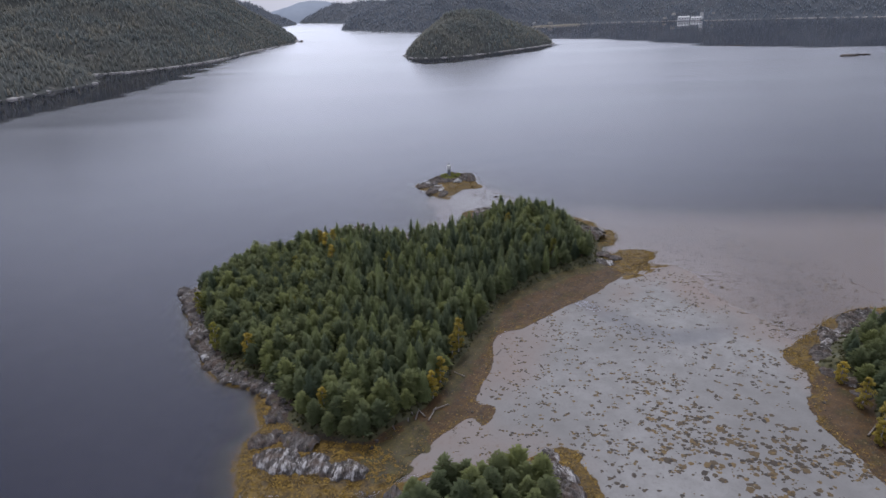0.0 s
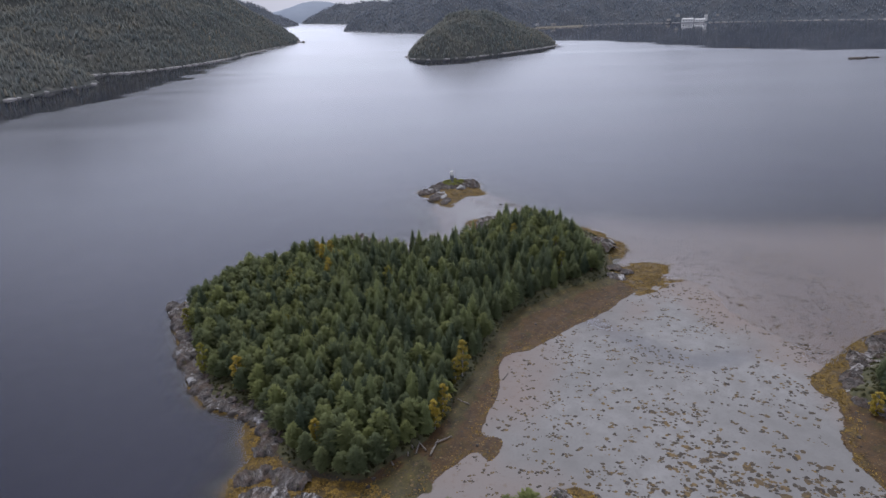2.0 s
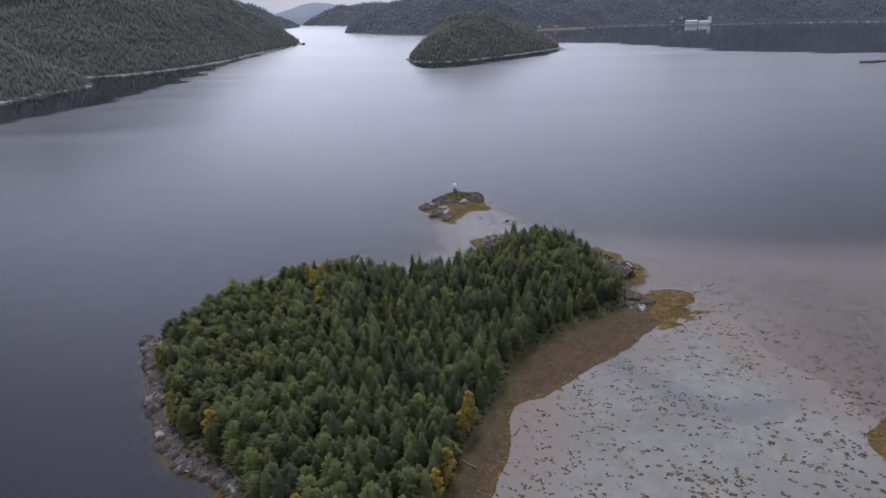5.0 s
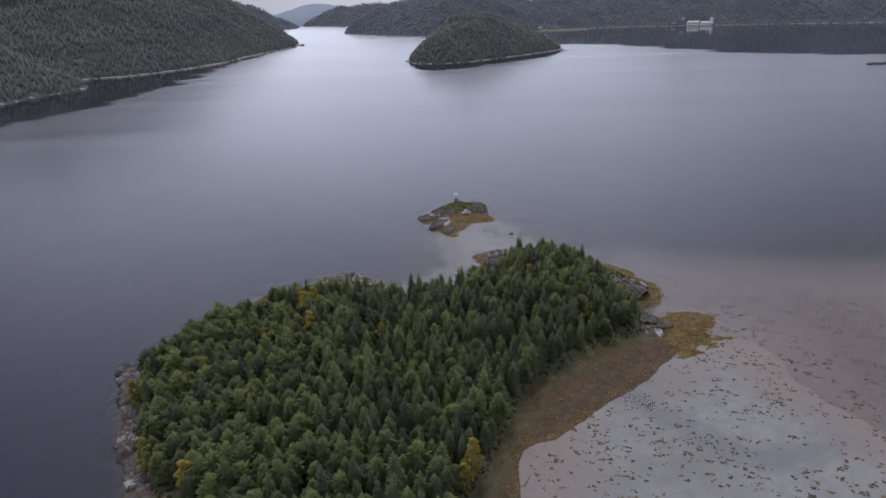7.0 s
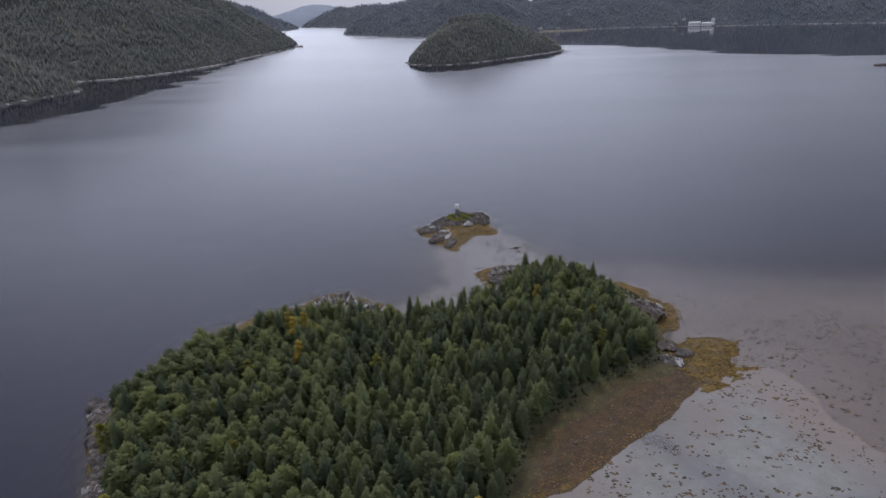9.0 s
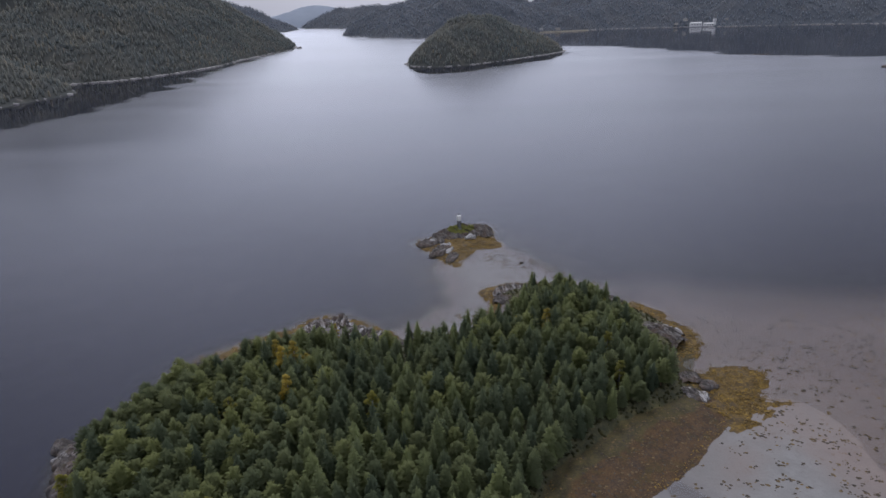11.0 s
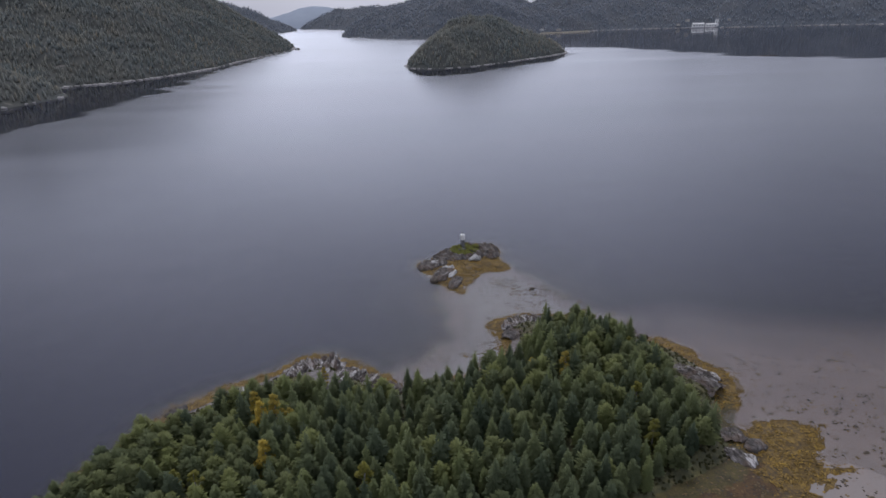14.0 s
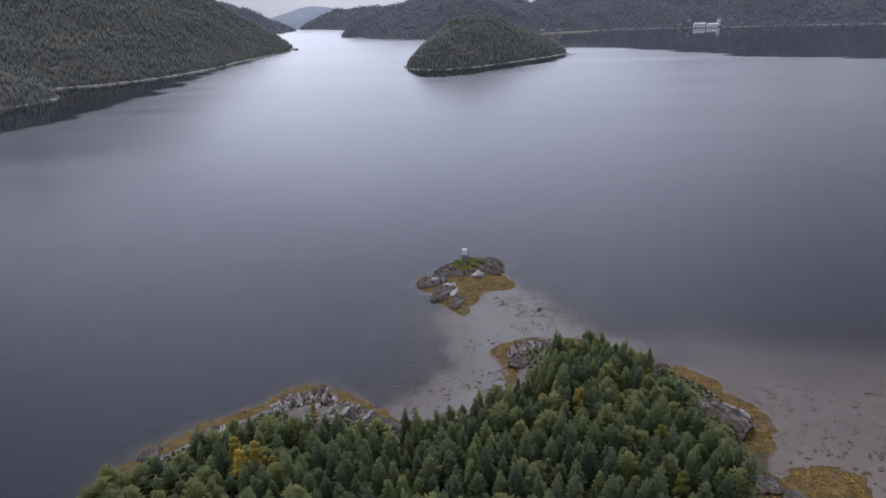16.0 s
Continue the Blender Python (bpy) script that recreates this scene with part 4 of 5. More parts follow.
    ledge(18, 359.5, 8, 15, 2.3, 15, 1502, False, 1.2, "tilted grey rock ledge beside the knoll", 0.5)
    ledge(-1.5, 354, 10, 6.5, 1.9, 42, 1503, False, 1.2, "dark rock ledge on the beacon islet", 0.5)
    ledge(-6.5, 347, 12, 9, 1.8, 20, 1504, False, 1.3, "low dark rock hump in golden weed", 0.4)
    ledge(-2.0, 336.5, 7, 16, 1.7, -32, 1505, False, 1.0, "dark wet rock rib by the water", 0.3)
    ledge(3.0, 329.5, 5, 14, 1.5, -18, 1506, False, 1.0, "dark rock rib at the islet's tip", 0.4)
    for x, y, sx, sy, sz, a, z, label in ((11.2, 349.8, 2.9, 1.9, 1.6, 10, 1.2, "pale boulder at the foot of the knoll"), (-5.4, 346.5, 2.8, 1.5, 1.1, 20, 1.5, "pale rounded boulder on the dark hump"), (0.5, 341.5, 3.2, 1.1, 1.2, -10, 1.0, "pale rock rib on the beacon islet"), (2.0, 335.5, 1.2, 4.6, 1.2, -28, 1.0, "long pale rock rib running to the tip")):
        seed += 1
        ob = rock(x, y, (sx, sy, sz), seed, a, M_CHALK, 0.0, label, "boulder")
        ob.location.z = z
    rock(31.5, 321, (1.7, 0.9, 0.8), seed + 5, 5, None, 0.1, "small dark rock in the shallows", "boulder")
    seed += 10
    # loose stones on the mud bank
    for x, y, s in ((29.8, 189.4, 0.55), (6.7, 132, 0.5), (0.4, 134.8, 0.45), (12, 152, 0.35), (9.5, 140, 0.3), (24, 181, 0.3), (-17.5, 121.5, 0.7), (-18.5, 119.5, 0.5), (36, 196, 0.35), (98, 130, 0.45), (96.5, 127, 0.3), (51, 205, 0.35), (102, 125, 0.35)):
        seed += 1
        rock(x, y, (s * 1.2, s, s * 0.8), seed, random.uniform(0, 180), M_WHITEROCK, 0.05, "small white stone on the brown mud bank", "stone", BALL_TINY, "loose stones")
    # skerries out on the fjord
    for x, y, sx, sy, sz, label in ((655, 996, 20, 5, 2.6, "low dark skerry out in the fjord"), (686, 1003, 16, 4, 1.6, "low brown skerry out in the fjord"), (605, 1275, 26, 4, 0.9, "barely dry dark reef in the fjord"), (-412, 2018, 7, 5, 4.5, "dark rock off the headland")):
        seed += 1
        ob = new("skerry", rock_mesh(np.array((sx, sy, sz), float), seed, BALL_SMALL, None, 0.3))
        ob.matrix_basis = pose(x, y, 0.0)
        tagged(ob, label, "rock", "skerries")


shore_rocks()


# ---- seaweed ----
def weed_mesh(name, places, sizes, heights, mat, seed, petals=5, afloat=0.05):
    """Low heaps of fronds, each a ragged fan."""
    rng = np.random.default_rng(seed)
    n = len(places)
    z, _ = ground_height(places[:, 0], places[:, 1])
    z = np.where(z > -afloat, np.maximum(z, 0.0), z)
    k = petals
    a = rng.random((n, 1)) * 6.283 + np.arange(k)[None] * 6.283 / k
    r = sizes[:, None] * (0.55 + 0.75 * rng.random((n, k)))
    sq = 0.6 + 0.5 * rng.random((n, 1))
    ring = np.stack([places[:, :1] + np.cos(a) * r, places[:, 1:] + np.sin(a) * r * sq, np.broadcast_to(z[:, None] - 0.02, (n, k))], -1)
    top = np.stack([places[:, 0], places[:, 1], z + heights], -1)[:, None]
    v = np.concatenate([ring, top], 1).reshape(-1, 3)
    b = np.arange(n)[:, None, None] * (k + 1)
    f = b + np.array([[i, (i + 1) % k, k] for i in range(k)])[None]
    return mesh_from(name, v, f.reshape(-1, 3), mat)


def lay_weed():
    rng = np.random.default_rng(77)
    count = 760000
    p = np.stack([rng.uniform(-100, 172, count), rng.uniform(100, 374, count)], -1)
    h, m = ground_height(p[:, 0], p[:, 1])
    keep = (m["weed"] > 0.35 + 0.5 * rng.random(count)) & (m["rock"] < 0.5) & (h > -0.35) & (h < 1.35) & (fbm(p[:, 0], p[:, 1], 2.2, 3, 44) > -0.22)
    stray = (m["weed"] > 0.02) & (m["weed"] <= 0.35) & (m["rock"] < 0.3) & (rng.random(count) < 0.12) & (h > -0.6)
    p = p[keep | stray]
    z, _ = ground_height(p[:, 0], p[:, 1])
    lump = np.clip(fbm(p[:, 0], p[:, 1], 1.6, 2, 45), 0, 1)
    c = np.stack([p[:, 0], p[:, 1], np.maximum(z, -0.05) + 0.04 + lump * 0.3], -1)
    v1, f1 = tufts(c, 0.13 + 0.26 * rng.random(len(p)) ** 1.5, rng, 0.6)
    tagged(new("rockweed", mesh_from("rockweed", v1, f1, M_WEED)), "golden brown rockweed draped round the shores", "seaweed", "", "stuff")
    # wrack on the mud banks
    count = 60000
    p = np.stack([rng.uniform(-24, 125, count), rng.uniform(90, 245, count)], -1)
    h, m = ground_height(p[:, 0], p[:, 1])
    keep = (m["mud"] > 0.5) & (m["soil"] < 0.4) & (rng.random(count) < 0.30 + 0.4 * (fbm(p[:, 0], p[:, 1], 4, 3, 71) > 0.1))
    p = p[keep]
    tagged(new("wrack", weed_mesh("wrack", p, 0.12 + 0.35 * rng.random(len(p)) ** 2, 0.03 + 0.12 * rng.random(len(p)), M_CLUMP, 9, 6)), "brown wrack and twigs strewn over the mud bank", "seaweed", "", "stuff")
    # heaps scattered over the tidal flat
    count = 90000
    p = np.stack([rng.uniform(0, 190, count), rng.uniform(60, 300, count)], -1)
    h, m = ground_height(p[:, 0], p[:, 1])
    flat = inside(p[:, 0], p[:, 1], FLAT, 60)
    patch = fbm(p[:, 0], p[:, 1], 9, 3, 60) + 0.5 * fbm(p[:, 0], p[:, 1], 30, 2, 61)
    south = np.clip((175 - p[:, 1]) / 60, 0, 1) * np.clip((p[:, 0] - 18) / 40, 0.15, 1)
    dense = 0.046 + 0.17 * south * (patch > 0.05) + 0.05 * (patch > 0.25)
    bar = np.hypot((p[:, 0] - 88) / 26, (p[:, 1] - 214) / 30) < 1
    dense = dense + 0.09 * bar * (patch > -0.1)
    keep = (rng.random(count) < dense) & (m["mud"] < 0.3) & (m["weed"] < 0.2) & (h > -0.3) & (h < 0.8) & (flat > -60)
    p = p[keep]
    kids = np.concatenate([p] + [p + rng.normal(size=p.shape) * [0.6, 0.45] for _ in range(2)])
    size = np.concatenate([0.28 + 0.30 * rng.random(len(p)) + 0.8 * south[keep] * rng.random(len(p)) ** 2] + [0.18 + 0.42 * rng.random(len(p)) ** 2] * 2)
    tagged(new("weed_heaps", weed_mesh("weed_heaps", kids, size, 0.06 + 0.16 * rng.random(len(kids)), M_CLUMP, 6, 6)), "dark brown seaweed heaps strewn over grey sand", "seaweed", "", "stuff")
    # weed growing on the sandy bed
    count = 60000
    p = np.stack([rng.uniform(60, 260, count), rng.uniform(150, 290, count)], -1)
    h, m = ground_height(p[:, 0], p[:, 1])
    patch = fbm(p[:, 0], p[:, 1], 14, 4, 90)
    p = p[(h < -0.12) & (h > -1.1) & (m["weed"] < 0.2) & (rng.random(count) < 0.08 + 0.30 * (patch > 0.15))]
    me = weed_mesh("sunken_weed", p, 0.15 + 0.4 * rng.random(len(p)) ** 2, 0.03 + 0.06 * rng.random(len(p)), M_WEED, 14, 6)
    tagged(new("sunken_weed", me), "brown weed tufts growing in the clear shallows", "seaweed", "", "stuff")
    # bits in the shallows between the islets
    count = 9000
    p = np.stack([rng.uniform(-14, 60, count), rng.uniform(262, 345, count)], -1)
    h, m = ground_height(p[:, 0], p[:, 1])
    patch = fbm(p[:, 0], p[:, 1], 6, 3, 80)
    drift = np.abs((p[:, 1] - 321) + 0.55 * (p[:, 0] - 32)) + 12 * (p[:, 0] < 16)
    keep = (h > -0.5) & (m["weed"] < 0.2) & (rng.random(count) < 0.12 + 0.40 * (patch > 0.25) + 0.55 * np.exp(-((drift / 6) ** 2)))
    p = p[keep]
    tagged(new("weed_strands", weed_mesh("weed_strands", p, 0.25 + 0.5 * rng.random(len(p)) ** 2, 0.03 + 0.06 * rng.random(len(p)), M_CLUMP, 8, 6, 0.5)), "loose weed strands in the sandy shallows", "seaweed", "", "stuff")


lay_weed()


def lay_heath():
    """Grass, heath and scrub along the forest's edge and on the beacon knoll."""
    rng = np.random.default_rng(91)
    count = 60000
    p = np.stack([rng.uniform(-100, 165, count), rng.uniform(84, 300, count)], -1)
    h, m = ground_height(p[:, 0], p[:, 1])
    forest = inside(p[:, 0], p[:, 1], FOREST, 20)
    p = p[(m["soil"] > 0.5) & (forest < 3.0) & (rng.random(count) < 0.7)]
    tagged(new("heath", weed_mesh("heath", p, 0.3 + 0.5 * rng.random(len(p)), 0.2 + 0.5 * rng.random(len(p)), M_HEATH, 12)), "yellow-green heath and grass at the wood's edge", "undergrowth", "", "stuff")


lay_heath()

# ---- the beacon ----
def ring_solid(profile, sides=20):
    """A turned solid from rows of radius and height."""
    bm = bmesh.new()
    rows = [[bm.verts.new((r * math.cos(i * 2 * math.pi / sides), r * math.sin(i * 2 * math.pi / sides), z)) for i in range(sides)] for r, z in profile]
    for a, b in zip(rows, rows[1:]):
        for i in range(sides):
            bm.faces.new((a[i], a[(i + 1) % sides], b[(i + 1) % sides], b[i]))
    bm.faces.new(rows[0][::-1])
    bm.faces.new(rows[-1])
    return bm


def bar(a, b, r, sides=8):
    a, b = Vector(a), Vector(b)
    bm = bmesh.new()
    bmesh.ops.create_cone(bm, cap_ends=True, segments=sides, radius1=r, radius2=r, depth=(b - a).length)
    bmesh.ops.transform(bm, matrix=Matrix.Translation((a + b) / 2) @ (b - a).to_track_quat("Z", "Y").to_matrix().to_4x4(), verts=bm.verts)
    return bm


def build_beacon(x, y, z):
    b = empty_at("beacon_light", x, y, z, 20)
    part("plinth", ring_solid([(1.5, -1.5), (1.5, 0.25), (1.4, 0.35)]), M_CONCRETE, b, "grey concrete plinth")
    part("column", ring_solid([(0.55, 0.35), (0.5, 3.2)]), M_CONCRETE, b, "grey inner column")
    for i in range(4):
        a = math.pi / 4 + i * math.pi / 2
        c, s = math.cos(a), math.sin(a)
        part("leg", bar((0.85 * c, 0.85 * s, 0.2), (0.8 * c, 0.8 * s, 3.3), 0.12), M_STEEL, b, "grey steel leg")
    for i in range(4):
        a, d = math.pi / 4 + i * math.pi / 2, math.pi / 4 + (i + 1) * math.pi / 2
        part("brace", bar((0.84 * math.cos(a), 0.84 * math.sin(a), 0.5), (0.8 * math.cos(d), 0.8 * math.sin(d), 3.1), 0.05, 6), M_STEEL, b)
    part("deck", ring_solid([(1.05, 3.2), (1.1, 3.28), (1.1, 3.4), (1.05, 3.45)]), M_STEEL, b)
    part("lantern_house", ring_solid([(0.90, 3.45), (0.93, 3.5), (0.93, 5.2), (0.88, 5.3)]), M_WHITE, b, "white painted lantern house")
    part("roof", ring_solid([(1.0, 5.3), (0.97, 5.4), (0.5, 5.75), (0.25, 5.85)]), M_WHITE, b, "white conical roof")
    part("lantern", ring_solid([(0.26, 5.85), (0.26, 6.2), (0.12, 6.35)], 12), M_GLASS, b, "dark lantern glass")
    part("mast", bar((0.7, 0.3, 5.5), (0.7, 0.3, 7.0), 0.05, 6), M_STEEL, b)
    for s in (-0.22, 0.22):
        part("ladder_rail", bar((s, -1.35, 0.2), (s, -1.25, 3.5), 0.035, 6), M_STEEL, b)
    for i in range(9):
        part("ladder_rung", bar((-0.22, -1.33, 0.5 + i * 0.33), (0.22, -1.33, 0.5 + i * 0.33), 0.025, 6), M_STEEL, b)
    b.matrix_basis = b.matrix_basis @ Matrix.Scale(1.15, 4)
    tagged(b, "small white beacon on grey legs standing on rock", "beacon")


build_beacon(6.8, 359.2, ledge_top("broad dark rock knoll under the beacon", 6.8, 359.2) + 0.2)


def knoll_grass():
    rng = np.random.default_rng(17)
    a, r = rng.random(1500) * 6.283, np.sqrt(rng.random(1500))
    p = np.stack([7.5 + np.cos(a) * r * 6.4, 357.8 + np.sin(a) * r * 5.0], -1)
    z = np.array([ledge_top("broad dark rock knoll under the beacon", q[0], q[1]) for q in p]) + 0.1
    r = np.where(z > 1.6, r, 0)
    p, z = p[z > 1.6], z[z > 1.6]
    k = 5
    n = len(p)
    ang = rng.random((n, 1)) * 6.283 + np.arange(k)[None] * 6.283 / k
    s = (0.35 + 0.4 * rng.random((n, 1)))
    ring = np.stack([p[:, :1] + np.cos(ang) * s, p[:, 1:] + np.sin(ang) * s, np.broadcast_to(z[:, None] - 0.5, (n, k))], -1)
    top = np.stack([p[:, 0], p[:, 1], z + 0.1 + 0.3 * rng.random(n)], -1)[:, None]
    v = np.concatenate([ring, top], 1).reshape(-1, 3)
    f = (np.arange(n)[:, None, None] * (k + 1) + np.array([[i, (i + 1) % k, k] for i in range(k)])[None]).reshape(-1, 3)
    grass = foliage_material("knoll_grass", (0.12, 0.135, 0.035), (0.18, 0.195, 0.05), (0.25, 0.25, 0.075), 0.1)
    tagged(new("grass", mesh_from("grass", v, f, grass)), "green grass tuft cap on the beacon knoll", "grass", "", "stuff")


knoll_grass()


# ---- driftwood ----
def log(length, r, seed):
    rng = np.random.default_rng(seed)
    v, f = stem(length, r, r * 0.55, 7, r * 0.8, rng)
    v[:, 0] += fbm(v[:, 2], v[:, 1] * 3, 1.5, 2, seed) * r * 0.5
    return mesh_from("driftwood_log", v, f, M_DRIFT)


for i, (x, y, length, turn, lift) in enumerate(((-9, 131, 7.5, 100, 0), (-8, 129.6, 6.5, 80, 0.1), (-6, 130.4, 5.5, 120, 0.25), (-4.5, 129, 5.0, 70, 0.1), (-10, 128.8, 6.0, 95, 0), (-3, 132.5, 4.0, 30, 0.3), (-13.5, 126, 5.0, 110, 0.1), (100.5, 116.5, 4.5, 40, 0.1), (101.5, 114.5, 4.0, 30, 0.1), (16, 160, 3.0, 60, 0.0), (5, 148, 3.2, 140, 0.0))):
    ob = new("driftwood_log", log(length, 0.2 + 0.02 * (i % 4), 500 + i))
    ob.matrix_basis = pose(x, y, ground_at(x, y) + 0.2 + lift, 0, 86, turn)
    tagged(ob, "grey weathered log stranded on the mud bank", "driftwood", "driftwood")

# ---- the far shores ----
def far_trees(name, x, y, z, low, high, mat, seed, label):
    """A wood too far off to count: small ragged cones, joined."""
    rng = np.random.default_rng(seed)
    n = len(x)
    h = rng.uniform(low, high, n)
    k = 3
    a = rng.random((n, 1)) * 6.283 + np.arange(k)[None] * 6.283 / k
    r = h[:, None] * (0.13 + 0.11 * rng.random((n, k)))
    ring = np.stack([x[:, None] + np.cos(a) * r, y[:, None] + np.sin(a) * r, z[:, None] + h[:, None] * (0.05 + 0.12 * rng.random((n, k)))], -1)
    mid = np.stack([x[:, None] + np.cos(a + 0.8) * r * 0.72, y[:, None] + np.sin(a + 0.8) * r * 0.72, z[:, None] + h[:, None] * (0.5 + 0.14 * rng.random((n, k)))], -1)
    top = np.stack([x, y, z + h], -1)[:, None]
    v = np.concatenate([ring, mid, top], 1).reshape(-1, 3)
    t = []
    for i in range(k):
        j = (i + 1) % k
        t += [(i, j, k + i), (j, k + j, k + i), (k + i, k + j, 2 * k)]
    f = (np.arange(n)[:, None, None] * (2 * k + 1) + np.array(t)[None]).reshape(-1, 3)
    return tagged(new(name, mesh_from(name, v, f, mat)), label, "forest", "", "stuff")


def hill(name, line, profile, size, spacing, low, high, ground_mat, tree_mat, seed, label, bare=0.8, reach=900.0, wood=(-9e9, 9e9, 500.0)):
    """A wooded hill: a sheet whose height follows the distance from its shore, and the wood on it."""
    line = rounded(line, 5)
    lo, hi = line.min(0) - 20, line.max(0) + 20
    gx, gy = np.arange(lo[0], hi[0], size), np.arange(lo[1], hi[1], size)
    x, y = np.meshgrid(gx, gy)

    def height(px, py):
        sd = inside(px, py, line, reach) + fbm(px, py, size * 9, 3, seed) * size * 0.8
        folds = fbm(px, py, 260, 4, seed + 3)
        return np.where(sd > 0, profile(sd, px, py) * (1 + 0.42 * folds) + 1.2 + 0.02 * np.minimum(sd, 100) * fbm(px, py, 45, 3, seed + 9) * 6 + 0.12 * np.minimum(sd, 140) * fbm(px, py, 130, 4, seed + 12), 1.2 + sd * 0.4)

    z = height(x, y)
    tagged(new(name, mesh_from(name, np.stack([x, y, z], -1).reshape(-1, 3), grid_faces(len(gx), len(gy)), ground_mat, True)), label, "hillside", "", "structure")
    rng = np.random.default_rng(seed)
    count = int((hi[0] - lo[0]) * (hi[1] - lo[1]) / spacing**2)
    px, py = rng.uniform(lo[0], hi[0], count), rng.uniform(lo[1], hi[1], count)
    sd = inside(px, py, line, reach)
    open_ground = fbm(px, py, 70, 4, seed + 20)
    ok = (height(px, py) > 1.9) & (sd > -6.0) & (open_ground < bare) & (px > wood[0]) & (px < wood[1]) & (sd < wood[2])
    px, py = px[ok], py[ok]
    far_trees(name + "_wood", px, py, height(px, py) - 0.5, low, high, tree_mat, seed, "mixed conifer wood on the " + name.replace("_", " "))
    # a broken pale rim of rock at the waterline
    rim = []
    for a, b in zip(line, np.roll(line, -1, 0)):
        n = max(1, int(np.hypot(*(b - a)) / (size * 0.45)))
        rim += [a + (b - a) * (i + rng.random()) / n for i in range(n)]
    return np.array(rim), height


# nearer hills: base colours greyed to stand for haze in the air
HG = hill_material("haze_greyed_heath", (0.055, 0.062, 0.060), (0.069, 0.074, 0.069), (0.090, 0.090, 0.077))
FW = far_forest_material("haze_greyed_conifers", (0.129, 0.148, 0.145), (0.163, 0.182, 0.172), (0.202, 0.210, 0.182), (0.262, 0.218, 0.153))
# distance haze is mixed into these wood and heath colours, bluer and paler
FB = far_forest_material("haze_blue_conifers", (0.160, 0.187, 0.224), (0.187, 0.213, 0.249), (0.220, 0.237, 0.260), (0.260, 0.242, 0.224))
HB = hill_material("haze_blue_heath", (0.069, 0.080, 0.098), (0.080, 0.093, 0.109), (0.102, 0.108, 0.119))


def rim_rocks(name, pts, keep, low, high, seed, label):
    """The pale wave-washed rocks along a far shoreline, joined."""
    rng = np.random.default_rng(seed)
    pts = pts[keep(pts[:, 0], pts[:, 1]) & (rng.random(len(pts)) < 0.85)]
    v0, f0 = sphere_arrays(1)
    vs, fs = [], []
    for i, p in enumerate(pts):
        s = rng.uniform(low, high)
        vs.append(v0 * (1 + 0.35 * (rng.random((len(v0), 1)) - 0.5)) * [s * 1.7, s * 1.3, s * 0.42] + [p[0] + rng.normal() * s * 0.5, p[1] + rng.normal() * s * 0.5, 0.5])
        fs.append(f0 + i * len(v0))
    tagged(new(name, mesh_from(name, np.concatenate(vs), np.concatenate(fs), M_FARROCK)), label, "rocks", "", "stuff")


M_FARROCK = plain_material("shore_rock", (0.46, 0.44, 0.42), 0.85)

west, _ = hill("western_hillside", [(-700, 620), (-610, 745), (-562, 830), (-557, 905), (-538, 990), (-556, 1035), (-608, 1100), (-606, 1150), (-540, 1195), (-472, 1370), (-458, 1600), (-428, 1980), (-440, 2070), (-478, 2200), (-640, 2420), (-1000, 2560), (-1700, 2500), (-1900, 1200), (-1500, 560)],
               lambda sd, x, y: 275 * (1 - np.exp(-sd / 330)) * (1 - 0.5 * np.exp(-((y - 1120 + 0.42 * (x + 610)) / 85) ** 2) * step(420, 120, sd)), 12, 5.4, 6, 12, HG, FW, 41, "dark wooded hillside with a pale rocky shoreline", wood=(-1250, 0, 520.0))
rim_rocks("western_shore_rocks", west, lambda x, y: (x > -720) & (y < 2100), 2.0, 5.0, 3, "pale wave-washed rocks along the hillside")

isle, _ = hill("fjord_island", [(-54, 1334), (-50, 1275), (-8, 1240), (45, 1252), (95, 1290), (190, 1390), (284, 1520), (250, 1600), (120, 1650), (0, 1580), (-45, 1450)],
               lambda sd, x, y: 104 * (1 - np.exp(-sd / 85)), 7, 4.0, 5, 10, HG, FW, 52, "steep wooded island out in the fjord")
rim_rocks("fjord_island_rocks", isle, lambda x, y: y < 1700, 1.5, 3.6, 4, "pale rocks round the foot of the island")

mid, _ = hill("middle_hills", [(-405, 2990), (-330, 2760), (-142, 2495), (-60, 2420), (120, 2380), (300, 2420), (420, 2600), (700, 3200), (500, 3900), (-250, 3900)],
              lambda sd, x, y: 128 * (1 - np.exp(-sd / 170)) + 0.03 * sd, 18, 9.5, 8, 14, HB, FB, 63, "wooded hills behind the island, haze put into their colour")

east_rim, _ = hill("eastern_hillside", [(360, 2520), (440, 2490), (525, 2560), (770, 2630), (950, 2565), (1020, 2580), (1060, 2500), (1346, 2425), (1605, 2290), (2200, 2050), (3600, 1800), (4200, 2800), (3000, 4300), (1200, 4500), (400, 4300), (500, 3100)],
                   lambda sd, x, y: 250 * (1 - np.exp(-np.maximum(sd - 25, 0) / 420)) + 0.02 * sd, 22, 9.5, 8, 14, HB, FB, 74, "long wooded hillside across the fjord, haze put into its colour", reach=1500.0, wood=(300, 2150, 420.0))
rim_rocks("eastern_shore_rocks", east_rim, lambda x, y: (y < 2700) & (x > 350), 2.0, 5.5, 6, "pale shoreline rocks below the far hillside")

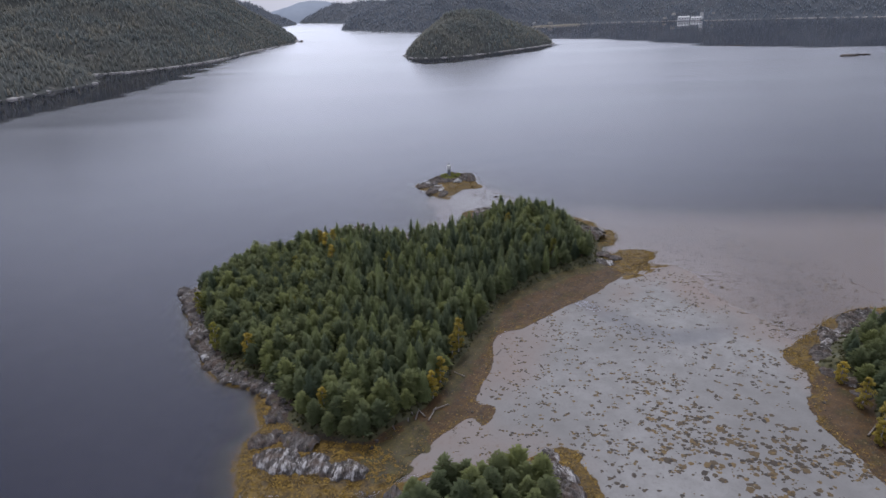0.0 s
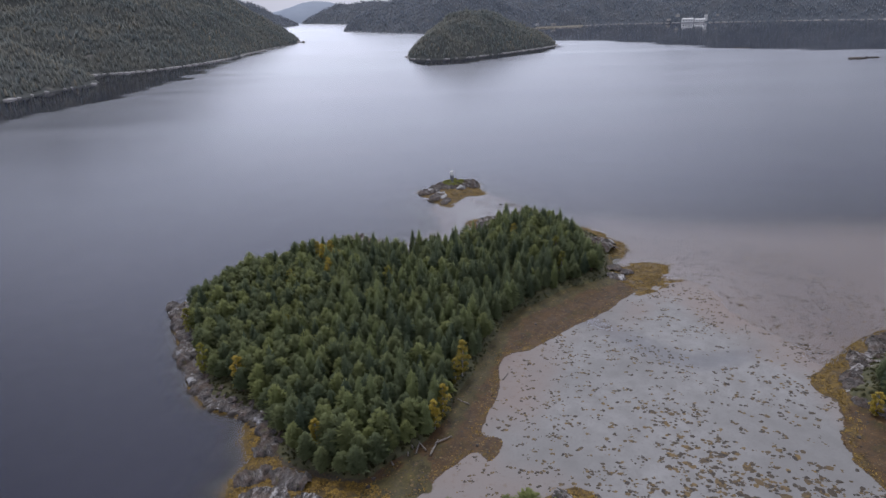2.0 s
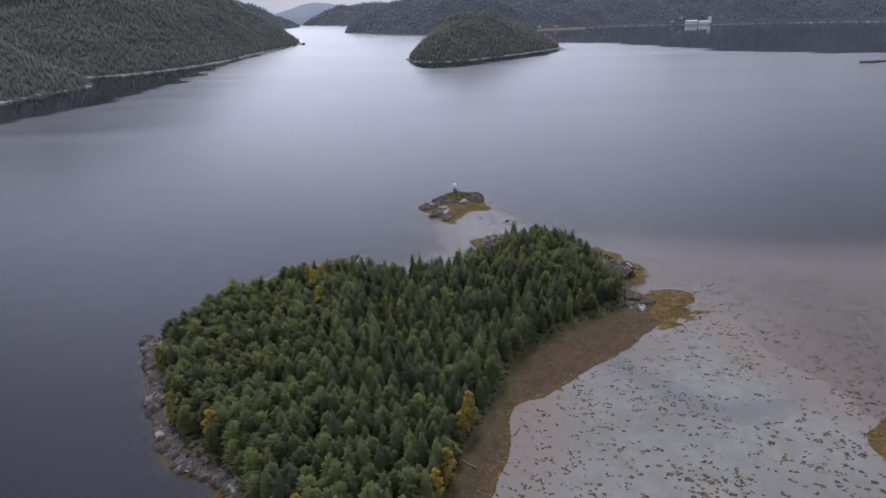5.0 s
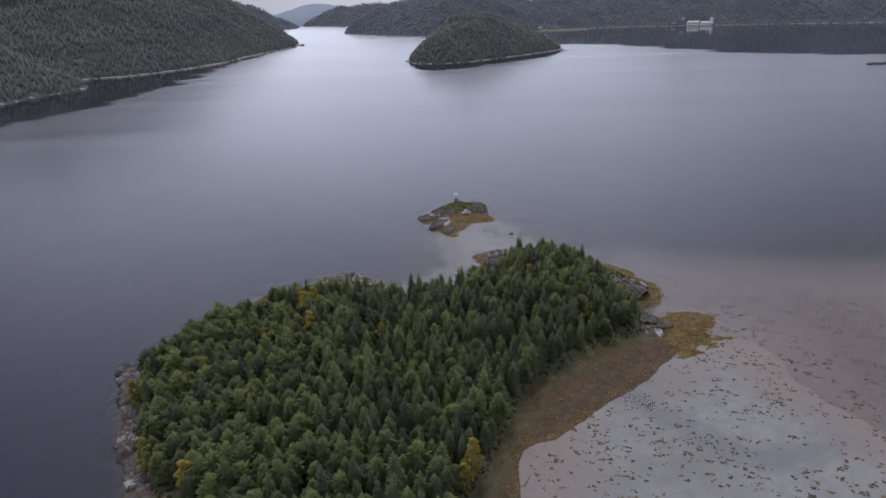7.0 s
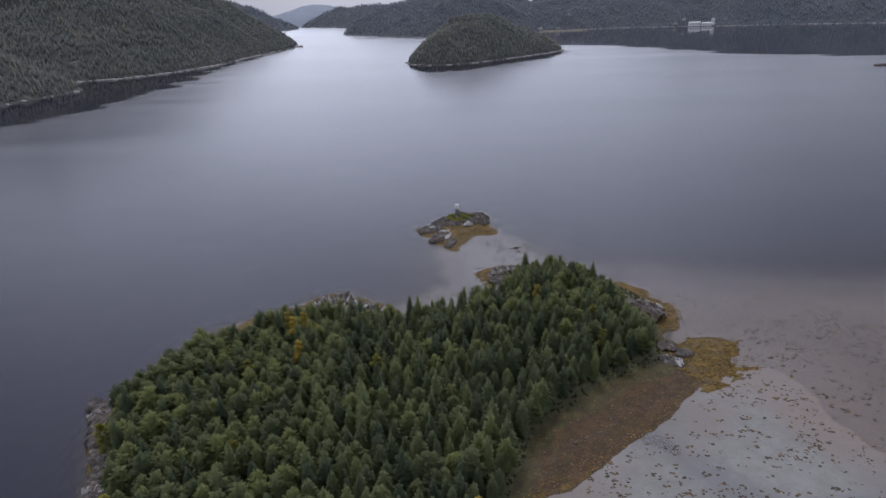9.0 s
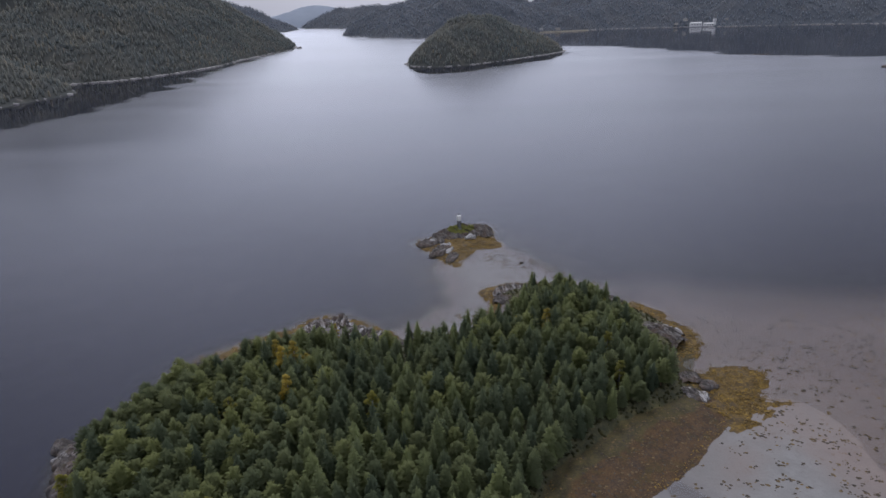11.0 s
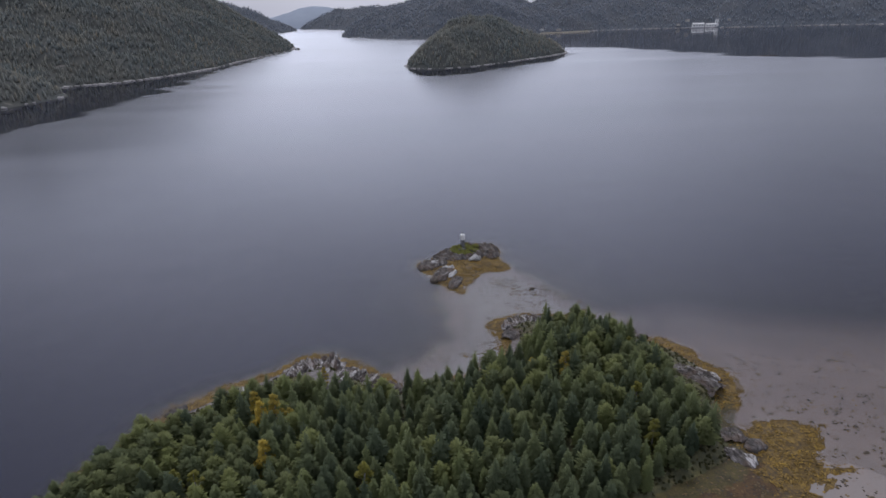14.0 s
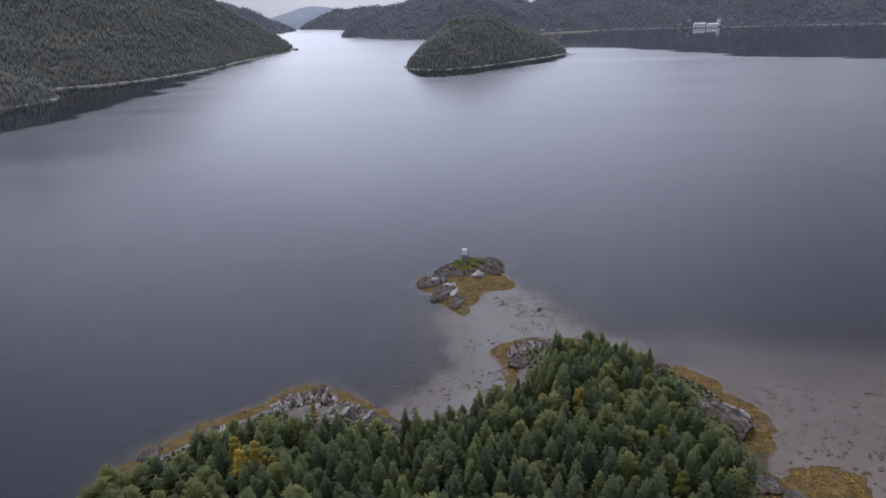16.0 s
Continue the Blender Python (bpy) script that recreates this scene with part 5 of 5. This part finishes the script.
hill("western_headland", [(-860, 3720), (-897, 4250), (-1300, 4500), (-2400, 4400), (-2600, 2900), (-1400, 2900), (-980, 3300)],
     lambda sd, x, y: 290 * (1 - np.exp(-sd / 500)), 28, 17, 10, 16, HB, FB, 85, "haze-coloured headland at the narrows of the fjord", reach=1200.0, wood=(-1700, 0, 420.0))
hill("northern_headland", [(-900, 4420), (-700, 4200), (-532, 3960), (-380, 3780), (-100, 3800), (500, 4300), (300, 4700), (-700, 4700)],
     lambda sd, x, y: 230 * (1 - np.exp(-sd / 360)), 28, 17, 10, 16, HB, FB, 96, "haze-coloured headland beyond the middle hills")


def far_mountain():
    """The faint mountain at the head of the fjord, blue haze put into its colour."""
    k = Nodes("mountain_haze_blue")
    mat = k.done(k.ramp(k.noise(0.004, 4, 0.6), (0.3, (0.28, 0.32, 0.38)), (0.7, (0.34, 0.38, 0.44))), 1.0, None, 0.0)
    gx, gy = np.arange(-2100, 200, 25.0), np.arange(4560, 4960, 25.0)
    x, y = np.meshgrid(gx, gy)
    u = (y - 4560) / 400
    ridge = 135 * np.exp(-(((x + 860) / 260) ** 2)) + 60 * np.exp(-(((x + 1250) / 300) ** 2)) + 95 * np.exp(-(((x + 250) / 330) ** 2)) + 14 * fbm(x, y, 160, 4, 8)
    z = ridge * np.sin(np.clip(u, 0, 1) * math.pi * 0.5) - 4
    tagged(new("far_mountain", mesh_from("far_mountain", np.stack([x, y, z], -1).reshape(-1, 3), grid_faces(len(gx), len(gy)), mat, True)), "faint mountain at the fjord's head, blue haze in its colour", "mountain", "", "structure")


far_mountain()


# ---- buildings on the far shore ----
def box(w, d, h, bevel=0.08):
    bm = bmesh.new()
    bmesh.ops.create_cube(bm, size=1.0)
    bmesh.ops.scale(bm, vec=(w, d, h), verts=bm.verts)
    bmesh.ops.translate(bm, vec=(0, 0, h / 2), verts=bm.verts)
    if bevel:
        bmesh.ops.bevel(bm, geom=bm.edges[:], offset=bevel, segments=1, affect="EDGES")
    return bm


def gable(w, d, h, over=0.5):
    bm = bmesh.new()
    a, b = w / 2 + over, d / 2 + over
    lo = [bm.verts.new(p) for p in ((-a, -b, 0), (a, -b, 0), (a, b, 0), (-a, b, 0))]
    hi = [bm.verts.new(p) for p in ((-a, 0, h), (a, 0, h))]
    for f in ((lo[0], lo[1], hi[1], hi[0]), (lo[2], lo[3], hi[0], hi[1]), (lo[1], lo[2], hi[1]), (lo[3], lo[0], hi[0]), (lo[3], lo[2], lo[1], lo[0])):
        bm.faces.new(f)
    return bm


def house(name, x, y, z, w, d, h, turn, wall, roof, label, windows=4):
    ob = empty_at(name, x, y, z, turn)
    part("wall", box(w, d, h), wall, ob)
    r = part("roof", gable(w, d, d * 0.28), roof, ob)
    r.location = (0, 0, h)
    for i in range(windows):
        win = part("window", box(w * 0.09, 0.12, h * 0.28, 0), M_GLASS, ob)
        win.location = (-w * 0.36 + w * 0.72 * i / max(1, windows - 1), -d / 2 - 0.03, h * 0.42)
    return tagged(ob, label, "building", "buildings on the far shore")


def far_buildings():
    quay = empty_at("quay", 1005, 2545, 0, -8)
    part("deck", box(150, 22, 2.2), M_CONCRETE, quay)
    for i in range(10):
        p = part("pile", ring_solid([(0.8, -2), (0.8, 2.0)], 8), M_STEEL, quay)
        p.location = (-66 + i * 14.6, -11.3, 0)
    tagged(quay, "long grey concrete quay at the far shore", "quay")
    house("warehouse", 990, 2549, 2.2, 42, 13, 12, -8, M_WHITE, M_WHITE, "large white warehouse standing on the quay")
    house("warehouse", 1038, 2546, 2.2, 38, 13, 9, -8, M_WHITE, M_WHITE, "long low white warehouse on the quay")
    house("cottage", 1062, 2552, 2.2, 11, 10, 26, -8, M_WHITE, M_ROOF, "tall white silo building beside the quay", 2)
    house("cottage", 965, 2592, 22, 13, 9, 8, 10, M_HOUSE, M_ROOF, "pale house on the slope above the quay", 3)
    house("cottage", 930, 2590, 8, 12, 9, 7, 10, M_HOUSE, M_ROOF, "pale house near the far shore", 3)
    house("cottage", 1110, 2560, 20, 12, 9, 7, -10, M_HOUSE, M_ROOF, "pale house above the far shore", 3)
    house("cottage", 395, 2520, 8, 13, 9, 8, 20, M_WHITE, M_ROOF, "white farmhouse by the shore field", 3)
    house("barn", 460, 2530, 8, 18, 9, 6, 5, M_HOUSE, M_ROOF, "pale barn beside the shore field", 3)
    gx, gy = np.linspace(0, 1, 24), np.linspace(0, 1, 8)
    u, v = np.meshgrid(gx, gy)
    x, y = 385 + u * 190, 2470 + 40 * u + v * 38 - 10 * np.sin(u * 3)
    z = 0.8 + v * 4 + 0.4 * fbm(x, y, 14, 3, 3)
    tagged(new("field", mesh_from("field", np.stack([x, y, z], -1).reshape(-1, 3), grid_faces(24, 8), M_FIELD, True)), "pale mown field by the far shore", "field", "", "structure")


far_buildings()
